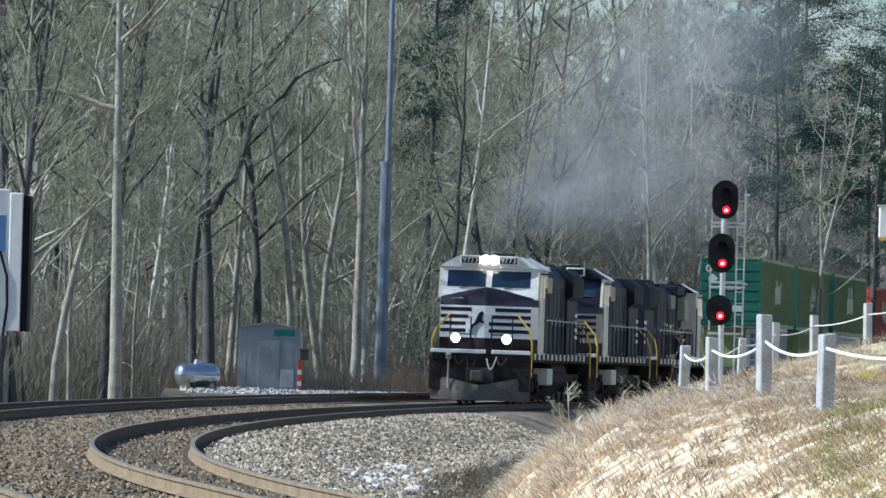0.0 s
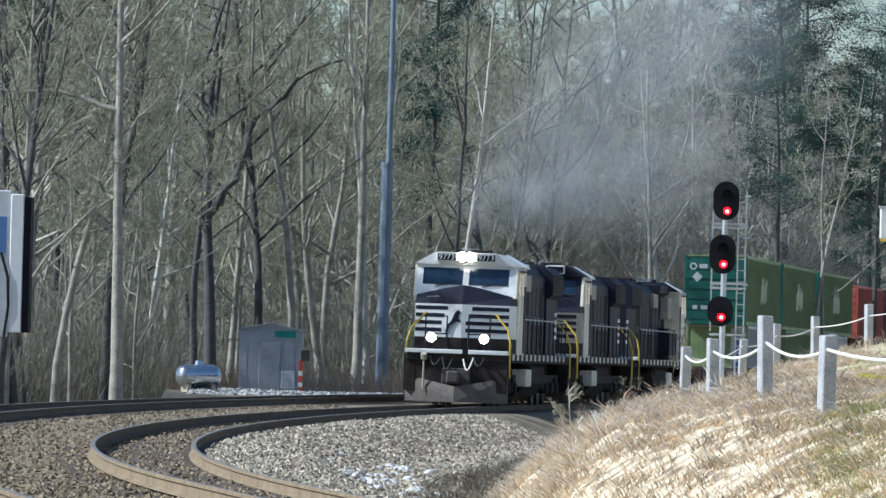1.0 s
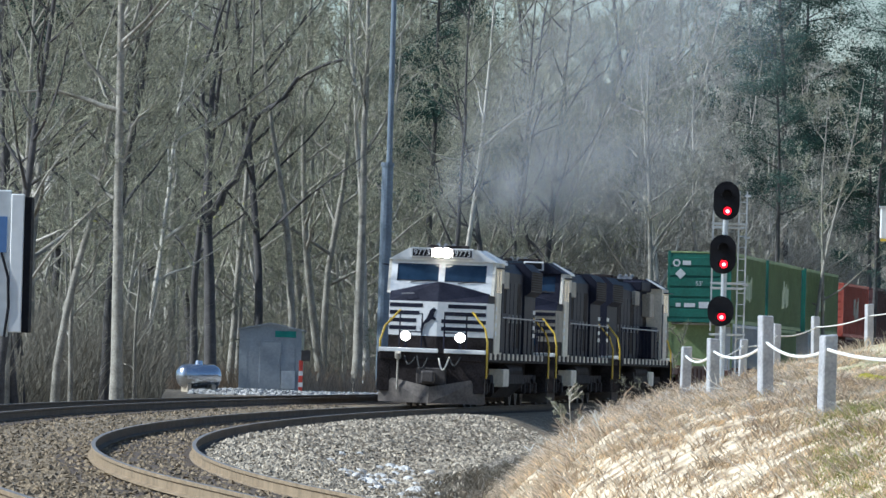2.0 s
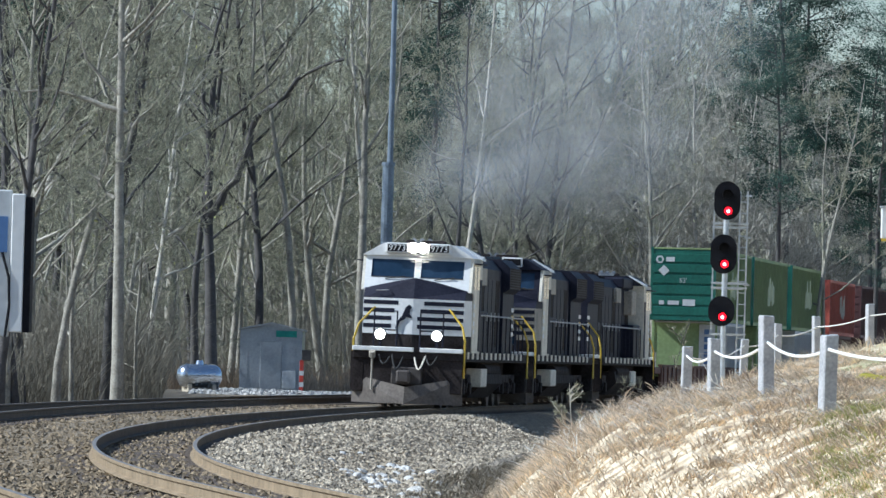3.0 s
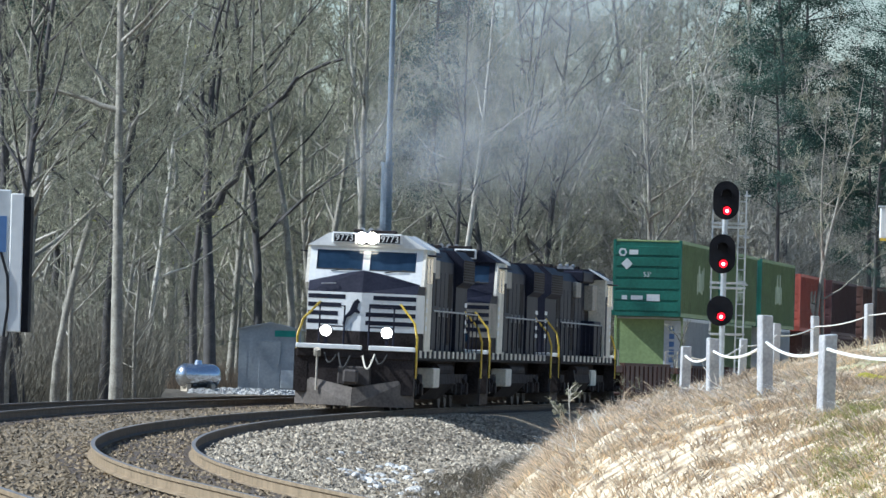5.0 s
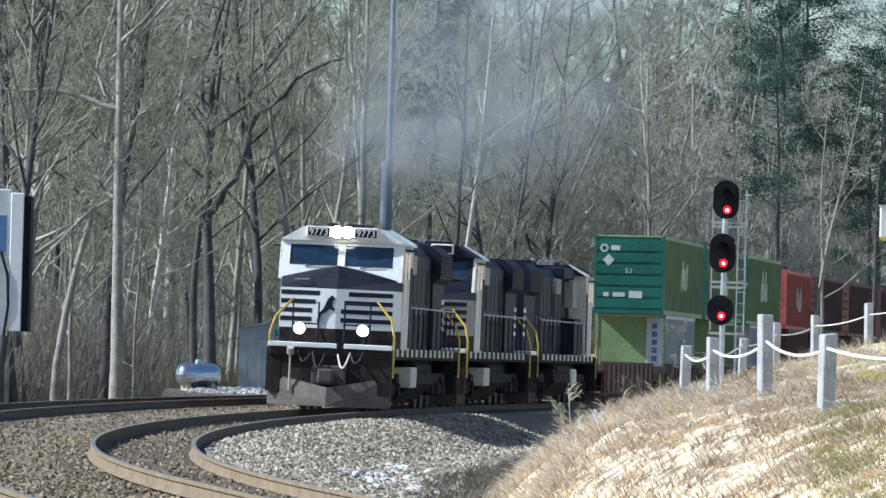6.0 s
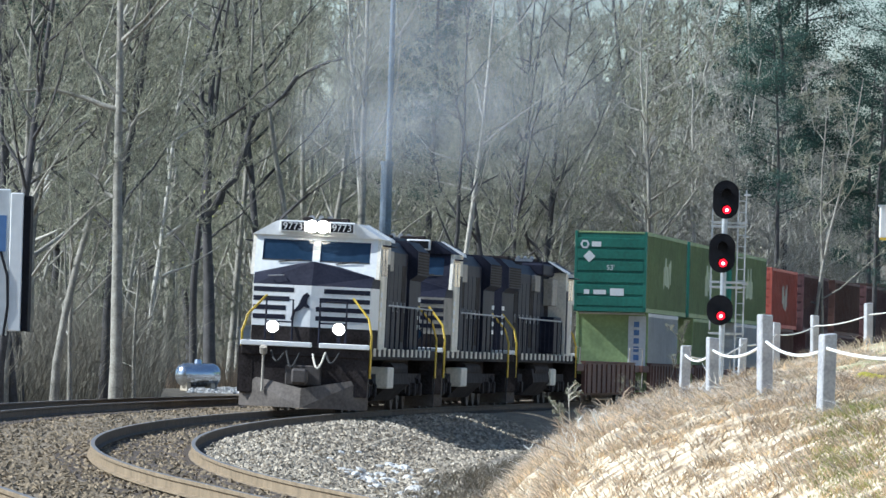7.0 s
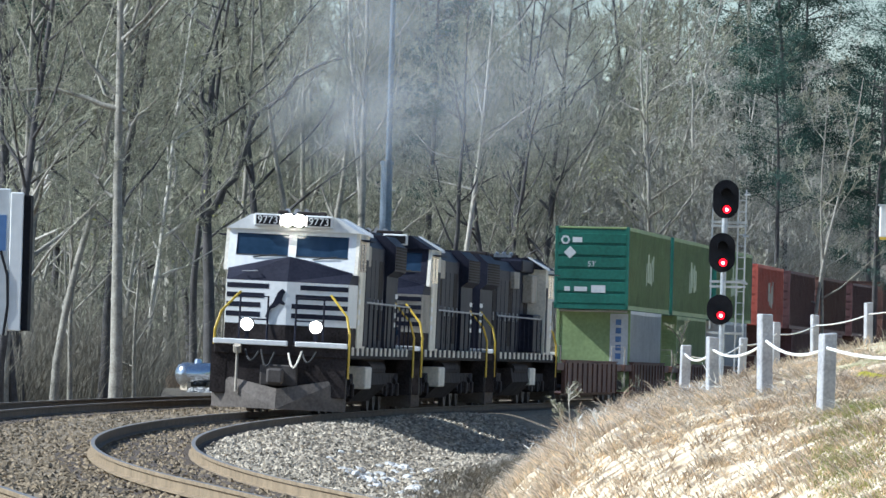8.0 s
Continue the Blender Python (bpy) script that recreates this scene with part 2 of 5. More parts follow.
def ground_material():
    m = bpy.data.materials.new("soil_gravel_and_dry_grass")
    m.use_nodes = True
    n, l = m.node_tree.nodes, m.node_tree.links
    b = n["Principled BSDF"]
    b.inputs["Roughness"].default_value = 0.95
    tc = n.new("ShaderNodeTexCoord")

    def tex(s, detail=6):
        t = n.new("ShaderNodeTexNoise")
        t.inputs["Scale"].default_value, t.inputs["Detail"].default_value = s, detail
        l.new(tc.outputs["Object"], t.inputs["Vector"])
        return t.outputs["Fac"]

    def ramp(fac, *stops):
        r = n.new("ShaderNodeValToRGB")
        e = r.color_ramp.elements
        while len(e) < len(stops):
            e.new(0.5)
        for el, (p, c) in zip(e, stops):
            el.position, el.color = p, (*c, 1)
        l.new(fac, r.inputs["Fac"])
        return r.outputs["Color"]

    def mix(fac, a, c):
        x = n.new("ShaderNodeMix")
        x.data_type = "RGBA"
        l.new(fac, x.inputs["Factor"])
        l.new(a, x.inputs["A"])
        l.new(c, x.inputs["B"])
        return x.outputs["Result"]

    def band(lo, hi):
        a = n.new("ShaderNodeAttribute")
        a.attribute_name = "inside"
        wob = n.new("ShaderNodeMath")
        wob.operation = "MULTIPLY_ADD"
        l.new(tex(0.8), wob.inputs[0])
        wob.inputs[1].default_value = 1.2
        l.new(a.outputs["Fac"], wob.inputs[2])
        r = n.new("ShaderNodeMapRange")
        r.inputs["From Min"].default_value, r.inputs["From Max"].default_value = lo + 0.6, hi + 0.6
        l.new(wob.outputs[0], r.inputs["Value"])
        return r.outputs["Result"]

    vor = n.new("ShaderNodeTexVoronoi")
    vor.inputs["Scale"].default_value = 11
    l.new(tc.outputs["Object"], vor.inputs["Vector"])
    gravel = ramp(vor.outputs["Color"], (0.1, (0.095, 0.07, 0.043)), (0.5, (0.205, 0.157, 0.097)), (0.9, (0.37, 0.3, 0.205)))
    pale = ramp(vor.outputs["Color"], (0.1, (0.1, 0.083, 0.06)), (0.5, (0.26, 0.22, 0.165)), (0.9, (0.5, 0.44, 0.35)))
    straw = ramp(tex(3.1, 9), (0.32, (0.2, 0.14, 0.085)), (0.45, (0.52, 0.41, 0.27)), (0.6, (0.78, 0.66, 0.48)))
    green = ramp(tex(4), (0.3, (0.16, 0.2, 0.06)), (0.7, (0.36, 0.38, 0.15)))
    litter = ramp(tex(1.6), (0.3, (0.085, 0.07, 0.05)), (0.7, (0.2, 0.17, 0.125)))
    lawn = mix(ramp(tex(0.55), (0.52, (0, 0, 0)), (0.7, (0.8, 0.8, 0.8))), straw, green)
    col = mix(band(1.3, 1.9), gravel, pale)
    col = mix(band(3.2, 4.0), col, litter)
    col = mix(band(4.3, 5.0), col, straw)
    col = mix(band(6.6, 8.0), col, lawn)
    col = mix(band(-11.5, -14), col, litter)
    col = mix(band(16, 20), col, litter)
    l.new(col, b.inputs["Base Color"])
    bp = n.new("ShaderNodeBump")
    bp.inputs["Strength"].default_value, bp.inputs["Distance"].default_value = 0.7, 0.05
    l.new(vor.outputs["Distance"], bp.inputs["Height"])
    l.new(bp.outputs["Normal"], b.inputs["Normal"])
    return m


# ---- mesh helpers ----


def mesh_object(name, bm, mat, parent=None, label=""):
    me = bpy.data.meshes.new(name)
    bm.to_mesh(me)
    bm.free()
    for mm in (mat if isinstance(mat, (list, tuple)) else [mat]):
        me.materials.append(M[mm])
    ob = new(name, me)
    if parent:
        ob.parent = parent
    if label:
        tagged(ob, label)
    return ob


def part(name, bm, mat, parent, label=""):
    return mesh_object(name, bm, mat, parent, label)


def box(bm, x0, x1, y0, y1, z0, z1, bevel=0.0, mi=0):
    m = Matrix.Translation(((x0 + x1) / 2, (y0 + y1) / 2, (z0 + z1) / 2)) @ Matrix.Diagonal((abs(x1 - x0), abs(y1 - y0), abs(z1 - z0), 1))
    vs = bmesh.ops.create_cube(bm, size=1, matrix=m)["verts"]
    fs = {f for v in vs for f in v.link_faces}
    for f in fs:
        f.material_index = mi
    if bevel:
        es = {e for v in vs for e in v.link_edges}
        bmesh.ops.bevel(bm, geom=list(es), offset=bevel, segments=1, affect="EDGES", material=-1)
    return bm


def boxes(*rows, bevel=0.0):
    bm = bmesh.new()
    for r in rows:
        box(bm, *r, bevel=bevel)
    return bm


def rod(bm, a, b, r, r2=None, n=8, mi=0):
    a, b = Vector(a), Vector(b)
    q = (b - a).to_track_quat("Z", "Y").to_matrix().to_4x4()
    m = Matrix.Translation((a + b) / 2) @ q
    vs = bmesh.ops.create_cone(bm, cap_ends=True, segments=n, radius1=r, radius2=r if r2 is None else r2, depth=(b - a).length, matrix=m)["verts"]
    for f in {f for v in vs for f in v.link_faces}:
        f.material_index = mi
    return bm


def tube(bm, pts, r, n=6, mi=0):
    """One bent tube through the points."""
    pts = [Vector(p) for p in pts]
    prev = first = None
    side = (pts[1] - pts[0]).orthogonal().normalized()
    for i, p in enumerate(pts):
        d = (pts[min(i + 1, len(pts) - 1)] - pts[max(i - 1, 0)]).normalized()
        a = (side - d * side.dot(d)).normalized()
        b = d.cross(a)
        side = a
        ring = [bm.verts.new(p + a * r * math.cos(6.2832 * k / n) + b * r * math.sin(6.2832 * k / n)) for k in range(n)]
        if prev:
            for k in range(n):
                bm.faces.new((prev[k], prev[(k + 1) % n], ring[(k + 1) % n], ring[k]))
        else:
            bm.faces.new(ring[::-1])
        prev = ring
    bm.faces.new(prev)
    return bm


def prism(bm, outline, x0, x1, axis="x", mi=0):
    """An outline of (u, v) drawn along an axis from x0 to x1."""
    put = {"x": lambda d, u, v: (d, u, v), "y": lambda d, u, v: (u, d, v), "z": lambda d, u, v: (u, v, d)}[axis]
    a = [bm.verts.new(put(x0, u, v)) for u, v in outline]
    b = [bm.verts.new(put(x1, u, v)) for u, v in outline]
    fs = [bm.faces.new(a), bm.faces.new(b)]
    for i in range(len(outline)):
        j = (i + 1) % len(outline)
        fs.append(bm.faces.new((a[i], a[j], b[j], b[i])))
    for f in fs:
        f.material_index = mi
    bmesh.ops.recalc_face_normals(bm, faces=fs)
    return bm


# ---- track ----
RAIL = [(-0.075, -0.18), (0.075, -0.18), (0.075, -0.165), (0.012, -0.145), (0.012, -0.05), (0.036, -0.04), (0.036, -0.004), (0.03, 0.0), (-0.03, 0.0), (-0.036, -0.004), (-0.036, -0.04), (-0.012, -0.05), (-0.012, -0.145), (-0.075, -0.165)]


def build_rail(track, side, s0, s1, parent):
    ss = np.arange(s0, s1 + 0.1, 2.0)
    verts, faces, mats = [], [], []
    k = len(RAIL)
    for s in ss:
        for w, h in RAIL:
            verts.append(on_line(s, side + w, h, track))
    for i in range(len(ss) - 1):
        for j in range(k):
            faces.append((i * k + j, i * k + (j + 1) % k, (i + 1) * k + (j + 1) % k, (i + 1) * k + j))
            # faces towards the inside of the bend get the shade-darkened colour
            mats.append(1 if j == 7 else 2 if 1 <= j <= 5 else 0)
    me = bpy.data.meshes.new("rail")
    me.from_pydata(verts, [], faces)
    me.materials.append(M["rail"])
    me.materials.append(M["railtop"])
    me.materials.append(M["shaderail"])
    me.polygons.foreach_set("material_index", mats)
    ob = new("rail", me)
    ob.parent = parent
    return ob


def build_tracks():
    for t in (0, 1):
        root = new("railway_track")
        tagged(root, "curved railway track with rusty rails on wooden ties in ballast", "railway track", "parallel tracks", "structure")
        for side in (-0.7525, 0.7525):
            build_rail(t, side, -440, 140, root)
        bm = boxes((-1.3, 1.3, -0.115, 0.115, -0.17, 0.0), bevel=0.012)
        first = part("tie", bm, "tie", root)
        near = np.arange(-75, 95, 0.58)
        for i, s in enumerate(near):
            ob = first if i == 0 else new("tie", first.data)
            ob.parent = root
            a = np.interp(s, ARC, _a)
            p = on_line(s, 0, -0.184, t)
            ob.matrix_basis = Matrix.Translation(p) @ pose(0, 0, 0, 0, 0, math.degrees(a) + random.uniform(-0.8, 0.8))
        verts, faces = [], []
        for s in np.concatenate([np.arange(-430, -75, 0.58), np.arange(95, 135, 0.58)]):
            o = len(verts)
            for ds in (-0.115, 0.115):
                for sd in (-1.3, 1.3):
                    for up in (-0.35, -0.184):
                        verts.append(on_line(s + ds, sd, up, t))
            faces += [(o + 1, o + 3, o + 7, o + 5), (o, o + 1, o + 5, o + 4), (o + 2, o + 6, o + 7, o + 3), (o, o + 2, o + 3, o + 1), (o + 4, o + 5, o + 7, o + 6)]
        me = bpy.data.meshes.new("far_ties")
        me.from_pydata(verts, [], faces)
        me.materials.append(M["tie"])
        ob = new("far_ties", me)
        ob.parent = root
        tagged(ob, kind="stuff")


build_ground()

# ---- the train: x forwards from the front coupler, y to the left of travel, z up from the rail heads ----


def wheelset(parent, x, r=0.53):
    bm = bmesh.new()
    for y in (-0.7525, 0.7525):
        o = math.copysign(1, y)
        rod(bm, (0, y - 0.065, 0), (0, y + 0.065, 0), r, n=24)
        rod(bm, (0, y - 0.075 * o, 0), (0, y - 0.045 * o, 0), r + 0.025, n=24)
        rod(bm, (0, y, 0), (0, y + 0.11 * o, 0), 0.16, n=12)
        for k in range(4):
            a = k * math.pi / 2
            rod(bm, (0.3 * math.cos(a), y + 0.05 * o, 0.3 * math.sin(a)), (0.3 * math.cos(a), y + 0.08 * o, 0.3 * math.sin(a)), 0.06, n=8)
    rod(bm, (0, -0.75, 0), (0, 0.75, 0), 0.1, n=10)
    w = part("wheelset", bm, "coupler", parent, "worn steel wheelset")
    w.matrix_basis = pose(x, 0, r)
    TURNING.append((w, x, r))
    return w


TURNING = []


def engine_truck(parent, xc):
    bm = bmesh.new()
    for y in (-1.12, 1.12):
        prism(bm, [(xc - 2.55, 0.55), (xc - 2.3, 0.95), (xc + 2.3, 0.95), (xc + 2.55, 0.55), (xc + 2.1, 0.42), (xc + 1.1, 0.72), (xc - 1.1, 0.72), (xc - 2.1, 0.42)], y - 0.09, y + 0.09, "y")
        for dx in (-1.85, 0, 1.85):
            box(bm, xc + dx - 0.2, xc + dx + 0.2, y - 0.16, y + 0.16, 0.38, 0.72, 0.03)
            for e in (-0.42, 0.42):
                rod(bm, (xc + dx + e, y, 0.45), (xc + dx + e, y, 0.86), 0.1, n=8)
        rod(bm, (xc - 1.4, y * 1.08, 0.85), (xc - 0.7, y * 1.08, 0.75), 0.09, n=8)
    box(bm, xc - 2.0, xc + 2.0, -0.5, 0.5, 0.5, 1.0)
    part("truck_frame", bm, "deckblack", parent, "sooty three-axle truck frame")
    for dx in (-1.85, 0, 1.85):
        wheelset(parent, xc + dx)


def stanchion_rail(name, parent, xs, y, z0, z1, mat):
    for x in xs:
        bm = bmesh.new()
        rod(bm, (x, y, z0), (x, y, z1), 0.019, n=6)
        part("stanchion", bm, mat, parent)
    bm = bmesh.new()
    rod(bm, (xs[0], y, z1), (xs[-1], y, z1), 0.024, n=6)
    part(name, bm, "steel", parent, "grey handrail along the walkway")


def digits(text, size, depth, mat, parent, m, name="road_number"):
    cu = bpy.data.curves.new(name, "FONT")
    cu.body, cu.size, cu.extrude, cu.align_x, cu.align_y = text, size, depth, "CENTER", "CENTER"
    tmp = bpy.data.objects.new(name, cu)
    me = bpy.data.meshes.new_from_object(tmp)
    bpy.data.objects.remove(tmp)
    me.materials.clear()
    me.materials.append(M[mat])
    ob = new(name, me)
    ob.parent, ob.matrix_basis = parent, m
    return ob


FRONT = pose(0, 0, 0, 90, 0, 90)      # text upright on a face that looks forwards


def yellow_grab(parent, x, y, dx, dy):
    """Cranked yellow handrails beside the steps."""
    for k in (0, 0.24):
        bm = bmesh.new()
        tube(bm, [(x + k * dx, y, 0.85), (x + k * dx, y, 1.85), (x + (k + 0.25) * dx, y - 0.1 * dy, 2.25), (x + (k + 0.5) * dx, y - 0.5 * dy, 2.72)], 0.02, 7)
        part("step_handrail", bm, "yellow", parent, "yellow cranked handrail by the steps")


def steps(parent, x, y, d):
    for i in range(4):
        z = 0.45 + i * 0.3
        part("step_tread", boxes((x - 0.33, x + 0.33, y - 0.12 - d * 0.06 * i, y + 0.12 - d * 0.06 * i, z, z + 0.035)), "deckblack", parent)
    for sx in (-0.345, 0.345):
        part("step_side", boxes((x + sx - 0.015, x + sx + 0.015, y - 0.2, y + 0.14, 0.42, 1.5)), "deckblack", parent)


def engine(label, lead=False):
    white, face = ("white", "white") if lead else ("dust", "black")
    root = new("diesel_locomotive")
    tagged(root, label, "locomotive", "locomotives at the head of the train")
    # frame, walkway and ends
    bm = boxes((-21.4, -0.95, -1.5, 1.5, 1.3, 1.55), (-21.2, -1.2, -0.8, 0.8, 0.95, 1.3), bevel=0.02)
    part("underframe", bm, "deckblack", root)
    for side in (-1, 1):
        for i in range(13):
            x = -2.6 - i * 1.36
            b = boxes((x - 0.24, x + 0.24, side * 1.5, side * 1.52, 1.38, 1.57))
            part("sill_dash", b, "palebox", root, "worn white dash on the sill")
    for end in (0, 1):
        f = (lambda x: x) if end == 0 else (lambda x: -22.3 - x)
        sg = 1 if end == 0 else -1
        bm = bmesh.new()
        for y0, y1 in ((-1.52, 0.16), (0.34, 1.52)):
            box(bm, f(-0.86), f(-1.05), y0, y1, 1.52, 1.64, 0.015)
        part("end_sill", bm, "white", root, "white front sill stripe")
        # anticlimber face and plow
        bm = boxes((f(-1.0), f(-1.15), -1.5, 1.5, 0.4, 1.5))
        part("end_plate", bm, "deckblack", root)
        bm = bmesh.new()
        for s in (-1, 1):
            v = [(f(-0.38), 0.004 * s, 0.1), (f(-1.16), 1.52 * s, 0.1), (f(-1.16), 1.52 * s, 0.86), (f(-0.56), 0.004 * s, 0.56)]
            w = [(x - 0.06 * sg, y, z) for x, y, z in v]
            a, b = [bm.verts.new(p) for p in v], [bm.verts.new(p) for p in w]
            bm.faces.new(a), bm.faces.new(b[::-1])
            for i in range(4):
                j = (i + 1) % 4
                bm.faces.new((a[i], b[i], b[j], a[j]))
        bmesh.ops.recalc_face_normals(bm, faces=bm.faces)
        part("plow", bm, "pilot", root, "dirty grey snow plow")
        bm = bmesh.new()
        box(bm, f(-0.12), f(-1.1), -0.13, 0.13, 0.72, 0.98, 0.03)
        box(bm, f(0.0), f(-0.32), -0.2, 0.17, 0.66, 1.02, 0.05)
        box(bm, f(-0.8), f(-1.1), -0.42, 0.42, 0.62, 1.1, 0.03)
        part("coupler", bm, "coupler", root)
        for y in (-0.78, -0.42, 0.5, 0.82):
            bm = bmesh.new()
            d = 0.35 if abs(y) < 0.6 else 0.22
            pts = [(f(-0.9 + 0.28 * math.sin(k / 8 * math.pi)), y + 0.3 * k / 8 * (-1 if y > 0 else 1), 1.42 - d * math.sin(k / 8 * math.pi) - 0.05 * k / 8) for k in range(9)]
            tube(bm, pts, 0.024, 6)
            part("brake_hose", bm, "palebox" if y == 0.5 else "rubber", root)
        bm = bmesh.new()
        rod(bm, (f(-0.8), -0.95, 0.45), (f(-0.8), -0.95, 1.45), 0.03)
        rod(bm, (f(-0.8), -0.95, 1.35), (f(-0.72), -0.95, 1.5), 0.09)
        part("uncoupling_lever", bm, "dust", root)
        for s in (-1, 1):
            steps(root, f(-1.35), 1.36 * s, s)
            yellow_grab(root, f(-1.2), 1.53 * s, -sg * 0.9, s)
            # end railing
            bm = bmesh.new()
            tube(bm, [(f(-0.98), 0.32 * s, 1.6), (f(-0.98), 0.32 * s, 2.62), (f(-0.98), 0.95 * s, 2.62), (f(-0.98), 0.95 * s, 1.6)], 0.025, 6)
            tube(bm, [(f(-0.98), 0.32 * s, 2.1), (f(-0.98), 0.95 * s, 2.1)], 0.02, 6)
            part("end_railing", bm, "black", root)
    # nose: a shallow arrow in plan with stripes on it
    nose_low = [(-1.95, 0.0), (-2.12, 1.4), (-3.3, 1.5), (-3.3, -1.5), (-2.12, -1.4)]
    bm = bmesh.new()
    prism(bm, nose_low, 1.55, 2.0, "z")
    part("nose_base", bm, "deckblack", root, "dark nose foot with sanders")
    bm = bmesh.new()
    prism(bm, nose_low, 2.0, 2.98, "z")
    part("nose", bm, white, root, "white striped nose" if lead else "dirty striped nose")
    for s in (-1, 1):
        for i in range(4):
            z = 2.16 + i * 0.215
            bm = bmesh.new()
            y0, y1 = (0.12, 0.12, 0.2, 0.3)[i] if s > 0 else (-0.6, -0.6, -0.52, -0.42)[i], 1.385 * s
            xa, xb = -1.95 - 0.1215 * abs(y0), -1.95 - 0.1215 * abs(y1)
            prism(bm, [(xa + 0.008, y0), (xb + 0.008, y1), (xb - 0.05, y1), (xa - 0.05, y0)], z, z + 0.112, "z")
            part("nose_stripe", bm, "black", root, "black stripe on the nose")
    # rearing emblem on the white centre panel
    bm = bmesh.new()
    prism(bm, [(-0.42, 2.14), (-0.47, 2.16), (-0.4, 2.38), (-0.3, 2.5), (-0.2, 2.74), (-0.1, 2.82), (-0.03, 2.74), (-0.08, 2.68), (-0.1, 2.56), (-0.02, 2.48), (-0.05, 2.44), (-0.16, 2.48), (-0.24, 2.4), (-0.36, 2.34)], -2.02, -1.935, "x")
    part("emblem", bm, "black", root, "plain black slanting emblem shape")
    # black upper nose sloping back to the windows
    bm = bmesh.new()
    lo = [(-1.95, 0.0), (-2.12, 1.4), (-3.3, 1.5), (-3.3, -1.5), (-2.12, -1.4)]
    hi = [(-2.3, 0.0, 3.56), (-2.5, 1.42, 3.24), (-3.3, 1.5, 3.3), (-3.3, -1.5, 3.3), (-2.5, -1.42, 3.24)]
    a, b = [bm.verts.new((x, y, 2.98)) for x, y in lo], [bm.verts.new(p) for p in hi]
    bm.faces.new(a), bm.faces.new((b[0], b[1], b[2])), bm.faces.new((b[0], b[2], b[3])), bm.faces.new((b[0], b[3], b[4]))
    for i in range(5):
        j = (i + 1) % 5
        bm.faces.new((a[i], a[j], b[j], b[i]))
    bmesh.ops.recalc_face_normals(bm, faces=bm.faces)
    part("nose_hood", bm, "black", root, "black upper nose")
    part("nose_grab_iron", tube(bmesh.new(), [(-2.1, -0.7, 3.2), (-2.02, -0.7, 3.2), (-2.02, -1.05, 3.18), (-2.1, -1.05, 3.18)], 0.015), "steel", root)
    # cab shell with window openings
    bm = bmesh.new()
    prism(bm, [(-2.55, 3.2), (-2.95, 4.16), (-5.6, 4.16), (-5.6, 1.55), (-3.3, 1.55), (-3.3, 3.2)], -1.53, -1.45, "y")
    prism(bm, [(-2.55, 3.2), (-2.95, 4.16), (-5.6, 4.16), (-5.6, 1.55), (-3.3, 1.55), (-3.3, 3.2)], 1.45, 1.53, "y")
    box(bm, -5.6, -5.5, -1.45, 1.45, 1.55, 4.16)
    part("cab_side", bm, "palebox", root, "dusty tan cab walls")

    def slope(y0, y1, z0, z1, out, thick, mat, name, label=""):
        xx = lambda z: -2.55 - (z - 3.2) * 0.4167
        bm2 = bmesh.new()
        prism(bm2, [(xx(z0) + out, z0), (xx(z1) + out, z1), (xx(z1) + out - thick, z1), (xx(z0) + out - thick, z0)], y0, y1, "y")
        return part(name, bm2, mat, root, label)

    slope(-1.45, 1.45, 3.2, 3.56, 0.0, 0.08, face, "window_sill_panel", "panel under the windshield")
    slope(-1.45, 1.45, 4.06, 4.17, 0.0, 0.08, face, "window_head_panel")
    for y0, y1 in ((-1.45, -1.28), (-0.09, 0.09), (1.28, 1.45)):
        slope(y0, y1, 3.56, 4.06, 0.0, 0.08, face, "window_pillar")
    for y0, y1 in ((-1.28, -0.09), (0.09, 1.28)):
        g = slope(y0, y1, 3.56, 4.06, -0.03, 0.02, "glass", "windshield", "dark blue-tinted windshield pane")
        slope(y0, y1, 3.56, 3.585, 0.012, 0.03, "rubber", "window_seal")
        bm = bmesh.new()
        rod(bm, (-2.66, (y0 + y1) / 2 - 0.2, 3.52), (-2.66, (y0 + y1) / 2 + 0.35, 3.6), 0.014)
        part("wiper", bm, "rubber", root)
    # roof with chamfered shoulders, brow and number boards
    bm = bmesh.new()
    prism(bm, [(-1.55, 4.16), (-0.98, 4.5), (0.98, 4.5), (1.55, 4.16)], -5.65, -2.85, "x")
    part("cab_roof", bm, face, root, "cab roof with sloping shoulders")
    for s in (-1, 1):
        bm = bmesh.new()
        prism(bm, [(s * 1.6, 4.12), (s * 1.0, 4.48), (s * 0.95, 4.53), (s * 1.58, 4.2)], -5.9, -5.0, "x")
        part("roof_wing", bm, "white", root, "pale sheet edge of the cab roof")
    for y0, y1 in ((-0.9, -0.27), (0.27, 0.9)):
        bm = boxes((-2.86, -2.7, y0, y1, 4.24, 4.52), bevel=0.02)
        nb = part("number_board", bm, "white", root, "white framed number board")
        part("board_face", boxes((-2.7, -2.692, y0 + 0.05, y1 - 0.05, 4.28, 4.48)), "signal", nb)
        if lead:
            digits("9773", 0.24, 0.004, "white", nb, Matrix.Translation((-2.688, (y0 + y1) / 2, 4.375)) @ FRONT)
    hl = part("headlight_housing", boxes((-2.86, -2.72, -0.26, 0.26, 4.24, 4.53), bevel=0.03), "black", root)
    for y in (-0.13, 0.13):
        part("headlight", rod(bmesh.new(), (-2.74, y, 4.39), (-2.66, y, 4.39), 0.15, n=16), "lamp" if lead else "glass", hl, "bright lit headlight" if lead else "")
